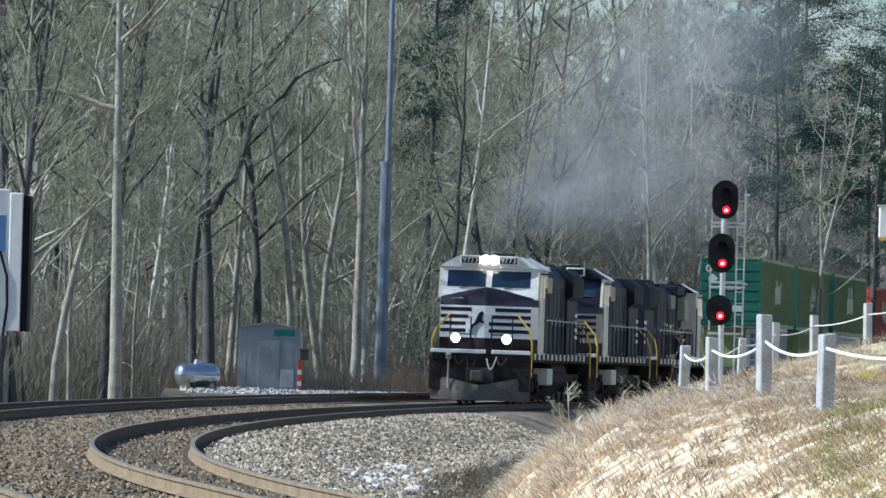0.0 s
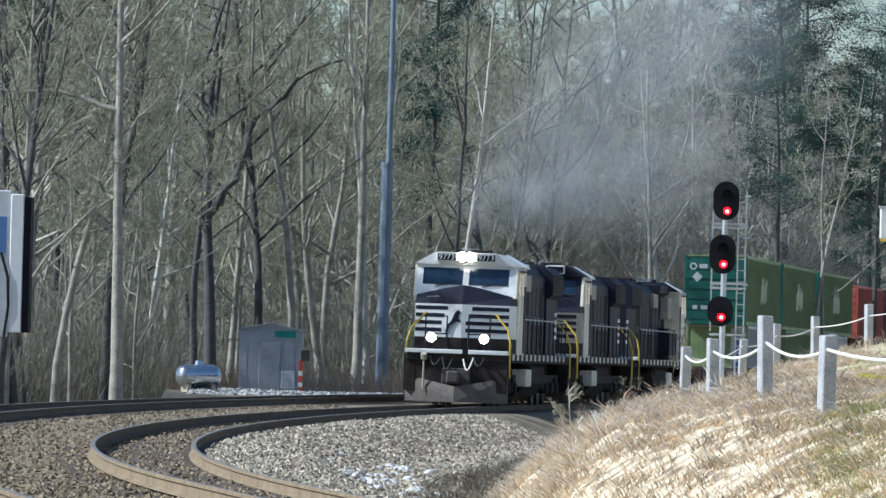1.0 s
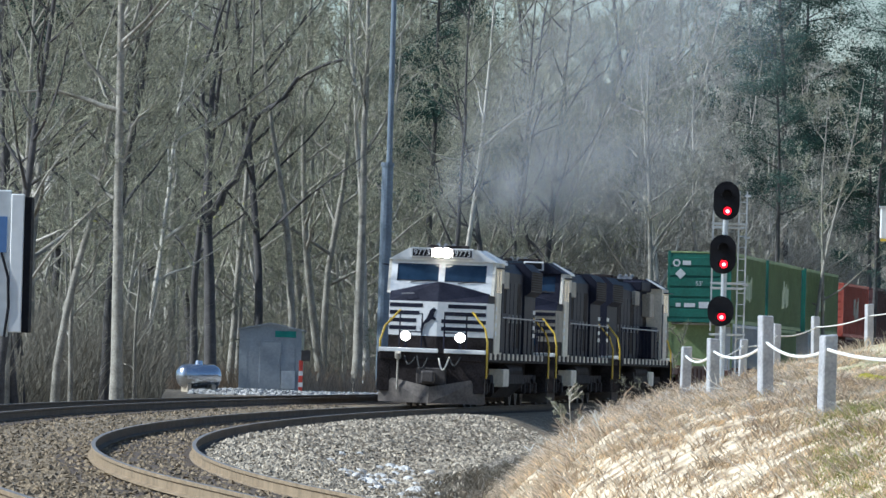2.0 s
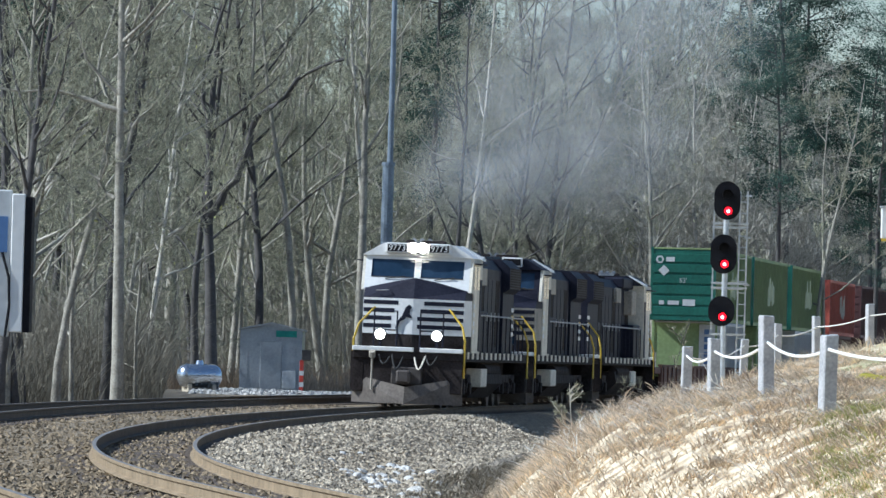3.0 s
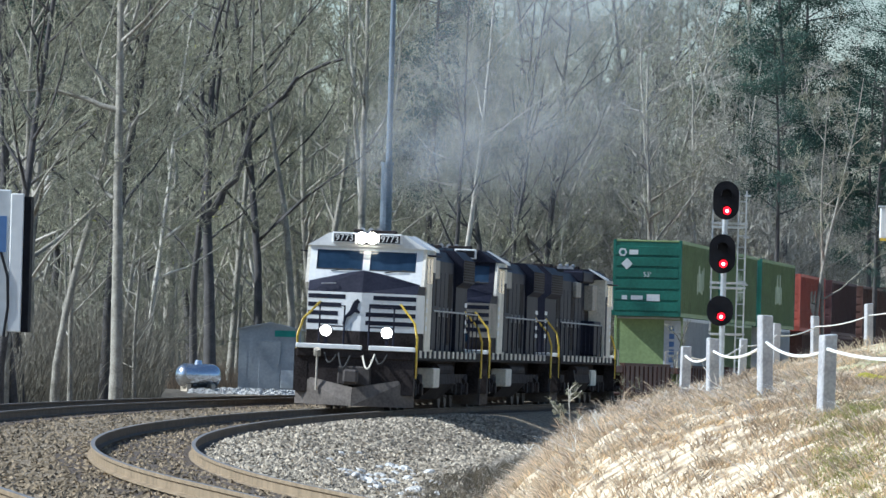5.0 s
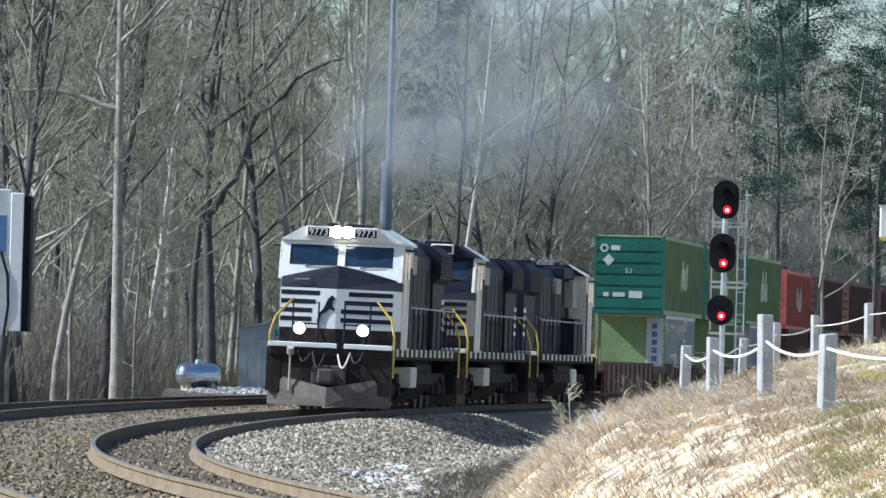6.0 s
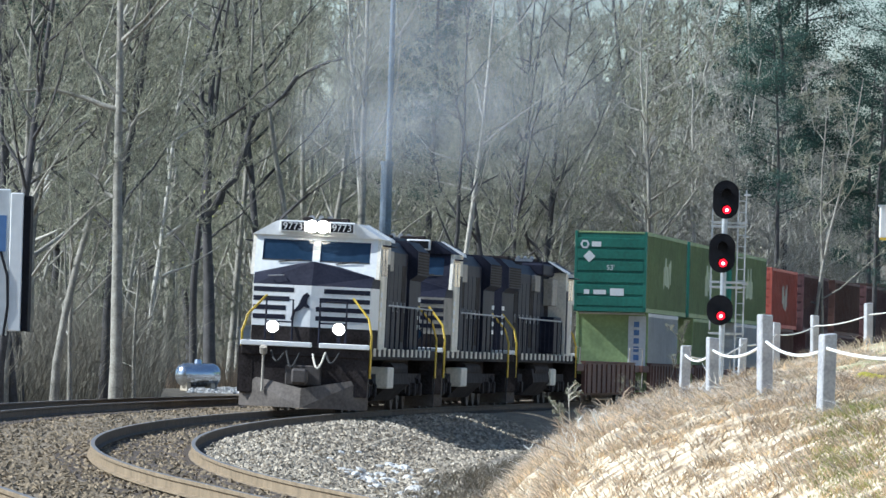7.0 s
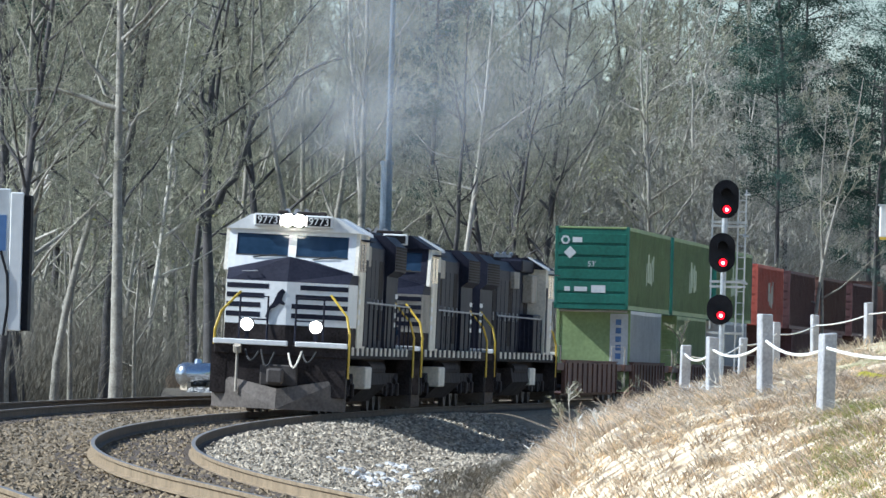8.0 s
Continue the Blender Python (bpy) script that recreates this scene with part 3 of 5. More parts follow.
    for y in (-0.78, 0.78):
        dl = part("ditch_light_housing", rod(bmesh.new(), (-1.15, y, 1.98), (-0.98, y, 1.98), 0.16, n=16), "black", root)
        part("ditch_light", rod(bmesh.new(), (-1.0, y, 1.98), (-0.955, y, 1.98), 0.14, n=16), "lamp" if lead else "glass", dl, "bright lit ditch light" if lead else "")
        part("ditch_light_bracket", boxes((-1.1, -1.02, y - 0.04, y + 0.04, 1.6, 1.85)), "black", root)
    # roof fittings
    for x, y, w in ((-3.4, -0.3, 0.12), (-3.4, 0.6, 0.1), (-4.2, 0.2, 0.25)):
        part("roof_antenna", boxes((x - w, x + w, y - w, y + w, 4.5, 4.62), bevel=0.03), "deckblack", root)
    bm = bmesh.new()
    for k in range(3):
        rod(bm, (-4.9, -0.3 + k * 0.22, 4.62), (-4.4, -0.3 + k * 0.22, 4.62), 0.03, 0.07, n=10)
    box(bm, -4.85, -4.75, -0.35, 0.2, 4.5, 4.6)
    part("air_horn", bm, "steel", root)
    # cab side windows and door
    for s in (-1, 1):
        for x0, x1 in ((-3.9, -3.25), (-4.8, -4.1)):
            part("side_window", boxes((x0, x1, 1.525 * s, 1.54 * s, 3.3, 3.95)), "glass", root)
        part("cab_door", boxes((-5.45, -4.95, 1.53 * s, 1.55 * s, 1.6, 3.6), bevel=0.005), "black", root)
        part("sunshade", boxes((-4.9, -3.2, 1.53 * s, 1.75 * s, 4.0, 4.03)), "black", root)
    # long hood
    hood = [(-0.98, 1.55), (-0.98, 4.0), (-0.72, 4.3), (0.72, 4.3), (0.98, 4.0), (0.98, 1.55)]
    bm = bmesh.new()
    prism(bm, hood, -17.4, -5.6, "x")
    part("hood", bm, "black", root, "black long hood")
    bm = bmesh.new()
    prism(bm, [(-1.05, 1.55), (-1.05, 3.35), (-1.24, 3.5), (-1.24, 4.1), (-0.95, 4.36), (0.95, 4.36), (1.24, 4.1), (1.24, 3.5), (1.05, 3.35), (1.05, 1.55)], -21.0, -17.4, "x")
    part("radiator_house", bm, "black", root, "wide black radiator section")
    for s in (-1, 1):
        for i in range(9):
            x = -5.9 - i * 1.22
            part("hood_door", boxes((x - 1.1, x, 0.98 * s, 1.0 * s, 1.75, 3.7), bevel=0.006), "black" if i % 4 else "deckblack", root)
            part("door_latch", boxes((x - 0.98, x - 0.9, 1.0 * s, 1.03 * s, 2.5, 2.75)), "steel", root)
        for i in range(8):
            z = 3.66 + i * 0.075
            part("radiator_slat", boxes((-20.8, -17.6, 1.24 * s, 1.262 * s, z - 0.12, z - 0.08)), "deckblack", root)
        part("blower_box", boxes((-8.2, -5.75, 0.98 * s, 1.42 * s, 1.6, 2.75), bevel=0.03), "black", root)
        part("inertial_filter", boxes((-7.6, -6.1, 0.98 * s, 1.3 * s, 3.1, 3.95), bevel=0.03), "dust", root, "dusty filter box")
        part("hood_panel", boxes((-11.5, -9.9, 0.98 * s, 1.12 * s, 3.5, 4.0), bevel=0.02), "dust", root)
        for i in range(4):
            part("end_stripe", boxes((-21.02, -20.3, 1.05 * s, 1.062 * s, 2.1 + i * 0.24, 2.22 + i * 0.24)), "white", root, "white end stripe")
            part("cab_stripe", boxes((-3.75, -3.32, 1.53 * s, 1.537 * s, 2.08 + i * 0.235, 2.2 + i * 0.235)), "white", root)
        stanchion_rail("handrail", root, list(np.arange(-19.9, -5.8, 1.4)), 1.46 * s, 1.55, 2.62, "black")
        # tank and boxes
        part("reservoir", rod(bmesh.new(), (-13.6, 1.25 * s, 1.08), (-9.2, 1.25 * s, 1.08), 0.17, n=12), "deckblack", root)
        part("battery_box", boxes((-8.9, -7.3, 1.0 * s, 1.46 * s, 0.6, 1.12), bevel=0.03), "palebox", root, "dusty pale equipment box")
    bm = bmesh.new()
    prism(bm, [(-1.35, 1.1), (-1.42, 0.7), (-1.0, 0.28), (1.0, 0.28), (1.42, 0.7), (1.35, 1.1)], -14.2, -8.0, "x")
    part("fuel_tank", bm, "deckblack", root, "dark fuel tank")
    part("exhaust_stack", boxes((-12.9, -12.2, -0.4, 0.4, 4.3, 4.55), bevel=0.03), "deckblack", root)
    for x in (-7.0, -8.6, -10.2):
        part("roof_fan", rod(bmesh.new(), (x, 0, 4.28), (x, 0, 4.42), 0.55, n=18), "deckblack", root)
    for x in (-15.0, -16.2):
        part("roof_hatch", boxes((x - 0.5, x + 0.5, -0.6, 0.6, 4.3, 4.37), bevel=0.02), "deckblack", root)
    part("brake_grid", boxes((-9.4, -5.7, -1.15, 1.15, 4.02, 4.4), bevel=0.05), "black", root)
    engine_truck(root, -4.3)
    engine_truck(root, -18.0)
    return root


def corrugated(x0, x1, y, z0, z1, out, pitch=0.28, deep=0.035):
    """A ribbed steel side of a container."""
    bm = bmesh.new()
    n = int(abs(x1 - x0) / pitch)
    p = (x1 - x0) / n
    xs = []
    for i in range(n):
        for f, d in ((0, 0), (0.36, 0), (0.5, -deep), (0.86, -deep)):
            xs.append((x0 + (i + f) * p, y + out * d))
    xs.append((x1, y))
    lo, hi = [bm.verts.new((a, b, z0)) for a, b in xs], [bm.verts.new((a, b, z1)) for a, b in xs]
    for i in range(len(xs) - 1):
        bm.faces.new((lo[i], lo[i + 1], hi[i + 1], hi[i]))
    bmesh.ops.solidify(bm, geom=bm.faces[:], thickness=0.02)
    return bm


def container(label, length, high, mat, end_mat=None, ribs=True):
    """A box on its own floor: x from 0 (front end) back to -length, z from 0."""
    root = new("shipping_container")
    tagged(root, label, "container", "containers on the train")
    w = 1.3
    bm = boxes((-length + 0.03, -0.03, -w + 0.06, w - 0.06, 0.12, high - 0.06))
    part("body", bm, mat, root)
    bm = boxes((-length, 0, -w, w, high - 0.06, high), bevel=0.01)
    part("roof", bm, mat, root)
    for s in (-1, 1):
        part("side_wall", corrugated(-length + 0.1, -0.1, w * s, 0.14, high - 0.1, s), mat, root)
        part("bottom_rail", boxes((-length, 0, w * s - 0.06 * s, w * s + 0.01 * s, 0, 0.15)), mat, root)
        part("top_rail", boxes((-length, 0, w * s - 0.06 * s, w * s + 0.01 * s, high - 0.12, high + 0.005)), mat, root)
        for x in (-0.06, -length + 0.06):
            part("corner_post", boxes((x - 0.07, x + 0.07, w * s - 0.1 * s, w * s + 0.012 * s, 0, high + 0.006), bevel=0.01), end_mat or mat, root)
    for x, sg in ((0.0, 1), (-length, -1)):
        part("end_wall", boxes((x - 0.05 * sg, x - 0.022 * sg, -w + 0.02, w - 0.02, 0.1, high - 0.07)), end_mat or mat, root)
        for i in range(6 if ribs else 0):
            z = 0.2 + i * (high - 0.35) / 6
            part("end_rib", boxes((x - 0.05 * sg, x + 0.012 * sg, -w + 0.1, w - 0.1, z, z + (high - 0.35) / 6 - 0.09), bevel=0.012), end_mat or mat, root)
        part("end_sill", boxes((x - 0.05 * sg, x + 0.01 * sg, -w, w, 0, 0.15)), end_mat or mat, root)
    return root


def well_wagon(label, length=20.0, mat="wellcar"):
    root = new("well_wagon")
    tagged(root, label, "wagon", "wagons of the train")
    for s in (-1, 1):
        bm = boxes((-length + 3.0, -3.0, 1.38 * s - 0.07, 1.38 * s + 0.07, 0.32, 1.35), bevel=0.02)
        part("side_sill", bm, mat, root)
        for i in range(11):
            x = -3.4 - i * (length - 6.8) / 10
            part("side_post", boxes((x - 0.06, x + 0.06, 1.45 * s - 0.02, 1.45 * s + 0.05, 0.34, 1.3)), mat, root)
        part("top_flange", boxes((-length + 3.0, -3.0, 1.38 * s - 0.1, 1.38 * s + 0.1, 1.35, 1.4)), mat, root)
    part("floor", boxes((-length + 3.0, -3.0, -1.31, 1.31, 0.26, 0.33)), mat, root)
    for x0, x1 in ((-3.1, -0.7), (-length + 0.7, -length + 3.1)):
        part("end_platform", boxes((x0, x1, -1.4, 1.4, 1.05, 1.3), bevel=0.03), mat, root)
    for x in (-0.5, -length + 0.5):
        part("coupler", boxes((x - 0.6, x + 0.5, -0.16, 0.16, 0.7, 1.0), bevel=0.03), "steel", root)
    for xc in (-1.9, -length + 1.9):
        bm = bmesh.new()
        for y in (-1.0, 1.0):
            prism(bm, [(xc - 1.15, 0.38), (xc - 0.7, 0.75), (xc + 0.7, 0.75), (xc + 1.15, 0.38), (xc + 0.6, 0.42), (xc - 0.6, 0.42)], y - 0.09, y + 0.09, "y")
        box(bm, xc - 0.25, xc + 0.25, -1.0, 1.0, 0.5, 0.95)
        part("truck_frame", bm, "deckblack", root)
        for dx in (-0.9, 0.9):
            wheelset(root, xc + dx, 0.46)
    for s in (-1, 1):
        tb = tube(bmesh.new(), [(-0.75, 1.36 * s, 0.5), (-0.75, 1.36 * s, 1.9), (-0.75, 0.9 * s, 1.9), (-0.75, 0.9 * s, 1.3)], 0.025)
        part("grab_rail", tb, "dust", root)
    return root


TRAIN = []          # thing, arc behind the first coupler, the arcs of its two pivots, height


def on_train(ob, back, length, up=0.0, inset=3.5, turned=False):
    TRAIN.append((ob, back, length, up, inset, turned))


def container_marks(c, high):
    """Pale emblem, diamond placard and small panels on the end wall."""
    x = 0.02
    bm = bmesh.new()
    prism(bm, [(-0.95 + 0.17 * math.cos(k * math.pi / 3), high - 0.48 + 0.17 * math.sin(k * math.pi / 3)) for k in range(6)], x - 0.03, x, "x")
    part("emblem", bm, "reefer", c, "plain pale six-sided emblem")
    part("emblem_core", rod(bmesh.new(), (x, -0.95, high - 0.48), (x + 0.004, -0.95, high - 0.48), 0.09, n=10), "green", c)
    bm = bmesh.new()
    prism(bm, [(-0.78 + 0.22 * math.cos(k * math.pi / 2), high - 0.92 + 0.22 * math.sin(k * math.pi / 2)) for k in range(4)], x - 0.03, x, "x")
    part("diamond_placard", bm, "reefer", c, "pale diamond placard")
    for y0, y1, z0, z1 in ((-0.7, -0.36, high - 0.56, high - 0.38), (-0.95, -0.75, 0.62, 0.78), (-0.6, -0.15, 0.62, 0.78), (0.0, 0.5, 0.58, 0.84)):
        part("marking_bar", boxes((x - 0.03, x, y0, y1, z0, z1)), "reefer", c)
    digits("53'", 0.26, 0.004, "reefer", c, Matrix.Translation((x, 0.0, high - 1.32)) @ FRONT, "size_mark")


def side_bars(c, length, high, mat, seed):
    """Worn lettering on the long side, too faint to read."""
    rng = random.Random(seed)
    for f, tall in ((0.42, 0.9), (0.46, 1.25), (0.5, 0.8), (0.54, 1.3), (0.58, 1.0)):
        z = high * rng.uniform(0.3, 0.42)
        x = -length * f
        w = rng.uniform(0.16, 0.3)
        part("marking_bar", boxes((x - w, x + w, 1.3, 1.316, z, z + tall * rng.uniform(0.7, 1.0))), mat, c, "faded pale marking bar")


def build_train():
    a = engine("black diesel locomotive with white nose stripes and lit headlights", True)
    b = engine("black dusty diesel locomotive coupled behind the first engine")
    c = engine("black diesel locomotive running with its cab to the rear")
    on_train(a, 0, 22.3)
    on_train(b, 22.3, 22.3)
    on_train(c, 44.6, 22.3, turned=True)
    on_train(well_wagon("brown empty well wagon behind the locomotives", 24.0), 66.9, 24.0, inset=1.9)
    at = 91.0
    plan = (("green container with pale emblem on another container", 16.15, 2.9, "olive", "green", 0),
            ("green container stacked on a lower container", 16.15, 2.9, "olive", "green", 0),
            ("dull green container stacked on a lower container", 16.15, 2.9, "olive", "green", 0),
            ("red container stacked on a lower container", 12.3, 2.59, "redbox", "redbox", 1),
            ("maroon container stacked on a lower container", 12.3, 2.59, "maroon", "maroon", 1),
            ("brown container stacked on a lower container", 12.3, 2.59, "brown", "brown", 1),
            ("maroon container stacked on a lower container", 12.3, 2.59, "maroon", "maroon", 1),
            ("brown container stacked on a lower container", 16.15, 2.9, "brown", "brown", 0))
    lower = (("white container with an olive end in the well", "reefer", "olive"), ("olive green container in the well", "olive", "olive"), ("grey-white container in the well", "reefer", "reefer"),
             ("brown container in the well", "brown", "brown"), ("maroon container in the well", "maroon", "maroon"), ("maroon container in the well", "maroon", "maroon"), ("brown container in the well", "brown", "brown"), ("maroon container in the well", "maroon", "maroon"))
    for i, ((label, length, high, mat, emat, kind), (lab2, m2, e2)) in enumerate(zip(plan, lower)):
        span = length + 2.2 if length > 14 else 15.6
        wl = 18.2 if length > 14 else 15.6
        front = at + (wl - length) / 2 + (1.0 if i == 0 else 0)
        on_train(well_wagon("brown well wagon carrying stacked containers", wl), at, wl, inset=1.9)
        lo = container(lab2, wl - 6.1, 2.86, m2, e2, ribs=i > 0)
        on_train(lo, at + 3.05, wl - 6.1, up=0.34, inset=1.0)
        up = container(label, length, high, mat, emat)
        if i == 0:
            container_marks(up, high)
            part("white_panel", boxes((-0.04, 0.016, 0.6, 1.24, 0.9, 2.75)), "reefer", lo, "white end panel with blue marks")
            for k in range(5):
                part("blue_mark", boxes((0.016, 0.022, 0.8, 1.0, 1.15 + k * 0.3, 1.35 + k * 0.3)), "bluepaint", lo)
        if i < 4:
            side_bars(up, length, high, "mark" if i < 3 else "dust", 90 + i)
        on_train(up, front, length, up=3.225, inset=1.5)
        at += span if i < 3 else 15.6


build_train()


# ---- trees ----


class Twigs:
    """Gathers tapered limbs into one mesh."""

    def __init__(self):
        self.v, self.f, self.m = [], [], []

    def limb(self, pts, radii, n=5, mi=0):
        base = len(self.v)
        for i, (p, r) in enumerate(zip(pts, radii)):
            d = (pts[min(i + 1, len(pts) - 1)] - pts[max(i - 1, 0)]).normalized()
            a = d.orthogonal().normalized()
            b = d.cross(a)
            for k in range(n):
                t = 2 * math.pi * k / n
                self.v.append(p + a * (r * math.cos(t)) + b * (r * math.sin(t)))
        for i in range(len(pts) - 1):
            for k in range(n):
                j = (k + 1) % n
                self.f.append((base + i * n + k, base + i * n + j, base + (i + 1) * n + j, base + (i + 1) * n + k))
                self.m.append(mi)

    def leaf(self, p, size, rng, mi):
        a = Vector((rng.gauss(0, 1), rng.gauss(0, 1), rng.gauss(0, 1))).normalized()
        b = a.orthogonal().normalized()
        base = len(self.v)
        self.v += [p, p + a * size + b * size * 0.3, p + a * size * 1.7, p + a * size - b * size * 0.3]
        self.f.append((base, base + 1, base + 2, base + 3))
        self.m.append(mi)

    def object(self, name, mats, parent=None):
        me = bpy.data.meshes.new(name)
        me.from_pydata(self.v, [], self.f)
        for mm in mats:
            me.materials.append(M[mm])
        me.polygons.foreach_set("material_index", self.m)
        me.polygons.foreach_set("use_smooth", [True] * len(self.f))
        ob = new(name, me)
        ob.parent = parent
        return ob


def wander(rng, start, way, length, parts, bend_by, lift=0.0):
    pts, d, p = [start.copy()], way.normalized(), start.copy()
    for _ in range(parts):
        d = (d + Vector((rng.gauss(0, bend_by), rng.gauss(0, bend_by), rng.gauss(0, bend_by * 0.6) + lift))).normalized()
        p = p + d * (length / parts)
        pts.append(p.copy())
    return pts


def at_part(pts, f):
    x = f * (len(pts) - 1)
    i = min(int(x), len(pts) - 2)
    return pts[i].lerp(pts[i + 1], x - i), (pts[i + 1] - pts[i]).normalized()


def branch_out(crown, rng, pts, radius, length, depth, thin):
    """Side shoots along a limb, down to fine twigs."""
    count = (9, 7, 5)[depth]
    for k in range(count):
        f = rng.uniform(0.25, 1.0)
        p, d = at_part(pts, f)
        side = Vector((rng.gauss(0, 1), rng.gauss(0, 1), rng.gauss(0.25, 0.7)))
        w = (d * 0.9 + side.normalized() * 0.9).normalized()
        ln = length * rng.uniform(0.5, 1.0) * (1.1 - 0.5 * f)
        r = max(thin, radius * (0.55 - 0.25 * f))
        sub = wander(rng, p, w, ln, 3 if depth < 2 else 2, 0.22, 0.06)
        crown.limb(sub, [r * (1 - 0.75 * i / (len(sub) - 1)) for i in range(len(sub))], 3, 1)
        if depth < 2:
            branch_out(crown, rng, sub, r * 0.7, ln * 0.55, depth + 1, thin)


def bare_tree(seed, high=18.0, radius=0.16, bark="bark", limbs=14, first=0.3, lean=(0, 0), spread=0.32, buds=0, crook=0.035, thin=0.011, great=(), twig="twig"):
    rng = random.Random(seed)
    root = new("bare_tree")
    trunk = Twigs()
    pts = wander(rng, Vector((0, 0, -0.3)), Vector((lean[0], lean[1], 1)), high, 12, crook, 0.02)
    radii = [radius * (1 - 0.85 * (i / 12) ** 0.9) * (1.25 if i == 0 else 1) for i in range(13)]
    trunk.limb(pts, radii, 8, 0)
    crown = Twigs()
    for way, r in great:                       # great limbs that give the tree its own outline
        p = [Vector(q) for q in way]
        p[0] = at_part(pts, p[0].z / high)[0]
        fine = []
        for a, b in zip(p[:-1], p[1:]):
            fine += [a.lerp(b, i / 3) + Vector((rng.gauss(0, 0.06), rng.gauss(0, 0.06), rng.gauss(0, 0.08))) for i in range(3)]
        fine.append(p[-1])
        crown.limb(fine, [r * (1 - 0.72 * i / (len(fine) - 1)) for i in range(len(fine))], 7, 0)
        branch_out(crown, rng, fine, r * 0.35, 1.9, 0, thin)
    for k in range(limbs):
        f = first + (0.97 - first) * (k + rng.random()) / limbs
        p, d = at_part(pts, f)
        a = rng.uniform(0, 2 * math.pi)
        w = Vector((math.cos(a), math.sin(a), rng.uniform(0.25, 1.3)))
        ln = high * spread * (1.15 - 0.75 * f) * rng.uniform(0.6, 1.2)
        r = radius * (0.5 - 0.36 * f)
        sub = wander(rng, p, w, ln, 5, 0.2, 0.1)
        crown.limb(sub, [max(0.012, r * (1 - 0.8 * i / 5)) for i in range(6)], 5, 0)
        branch_out(crown, rng, sub, r * 0.6, ln * 0.5, 0, thin)
    if buds:
        for k in range(buds):
            p = crown.v[rng.randrange(len(crown.v))]
            for _ in range(6):
                crown.leaf(p + Vector((rng.gauss(0, 0.3), rng.gauss(0, 0.3), rng.gauss(0, 0.3))), 0.09, rng, 2)
    trunk.object("trunk", [bark], root)
    crown.object("crown", [bark, twig, "leaf"], root)
    return root


def pine_tree(seed, high=22.0, radius=0.2, first=0.45, full=1.0):
    rng = random.Random(seed)
    root = new("pine_tree")
    trunk, crown = Twigs(), Twigs()
    pts = wander(rng, Vector((0, 0, -0.3)), Vector((0, 0, 1)), high, 12, 0.02, 0.05)
    trunk.limb(pts, [radius * (1 - 0.85 * i / 12) for i in range(13)], 8, 0)
    for k in range(int(30 * full)):
        f = first + (1 - first) * (k + rng.random()) / (30 * full)
        p, d = at_part(pts, min(f, 0.99))
        a = rng.uniform(0, 2 * math.pi)
        ln = high * 0.17 * (1.25 - f) * rng.uniform(0.7, 1.3) + 0.8
        sub = wander(rng, p, Vector((math.cos(a), math.sin(a), 0.25)), ln, 4, 0.15, 0.04)
        crown.limb(sub, [0.05 * (1 - 0.7 * i / 4) for i in range(5)], 3, 0)
        for c in range(7):
            q, _ = at_part(sub, rng.uniform(0.35, 1.0))
            q = q + Vector((rng.gauss(0, 0.35), rng.gauss(0, 0.35), rng.gauss(0, 0.2)))
            for _ in range(150):
                crown.leaf(q + Vector((rng.gauss(0, 0.42), rng.gauss(0, 0.42), rng.gauss(0, 0.2))), rng.uniform(0.05, 0.1), rng, 1)
    trunk.object("trunk", ["darkbark"], root)
    crown.object("crown", ["darkbark", "needle"], root)
    return root


def settle(ob, x, y, turn=0.0, size=1.0):
    ob.matrix_basis = Matrix.Translation((x, y, ground_z(x, y))) @ pose(0, 0, 0, 0, 0, turn) @ Matrix.Scale(size, 4)
    return ob


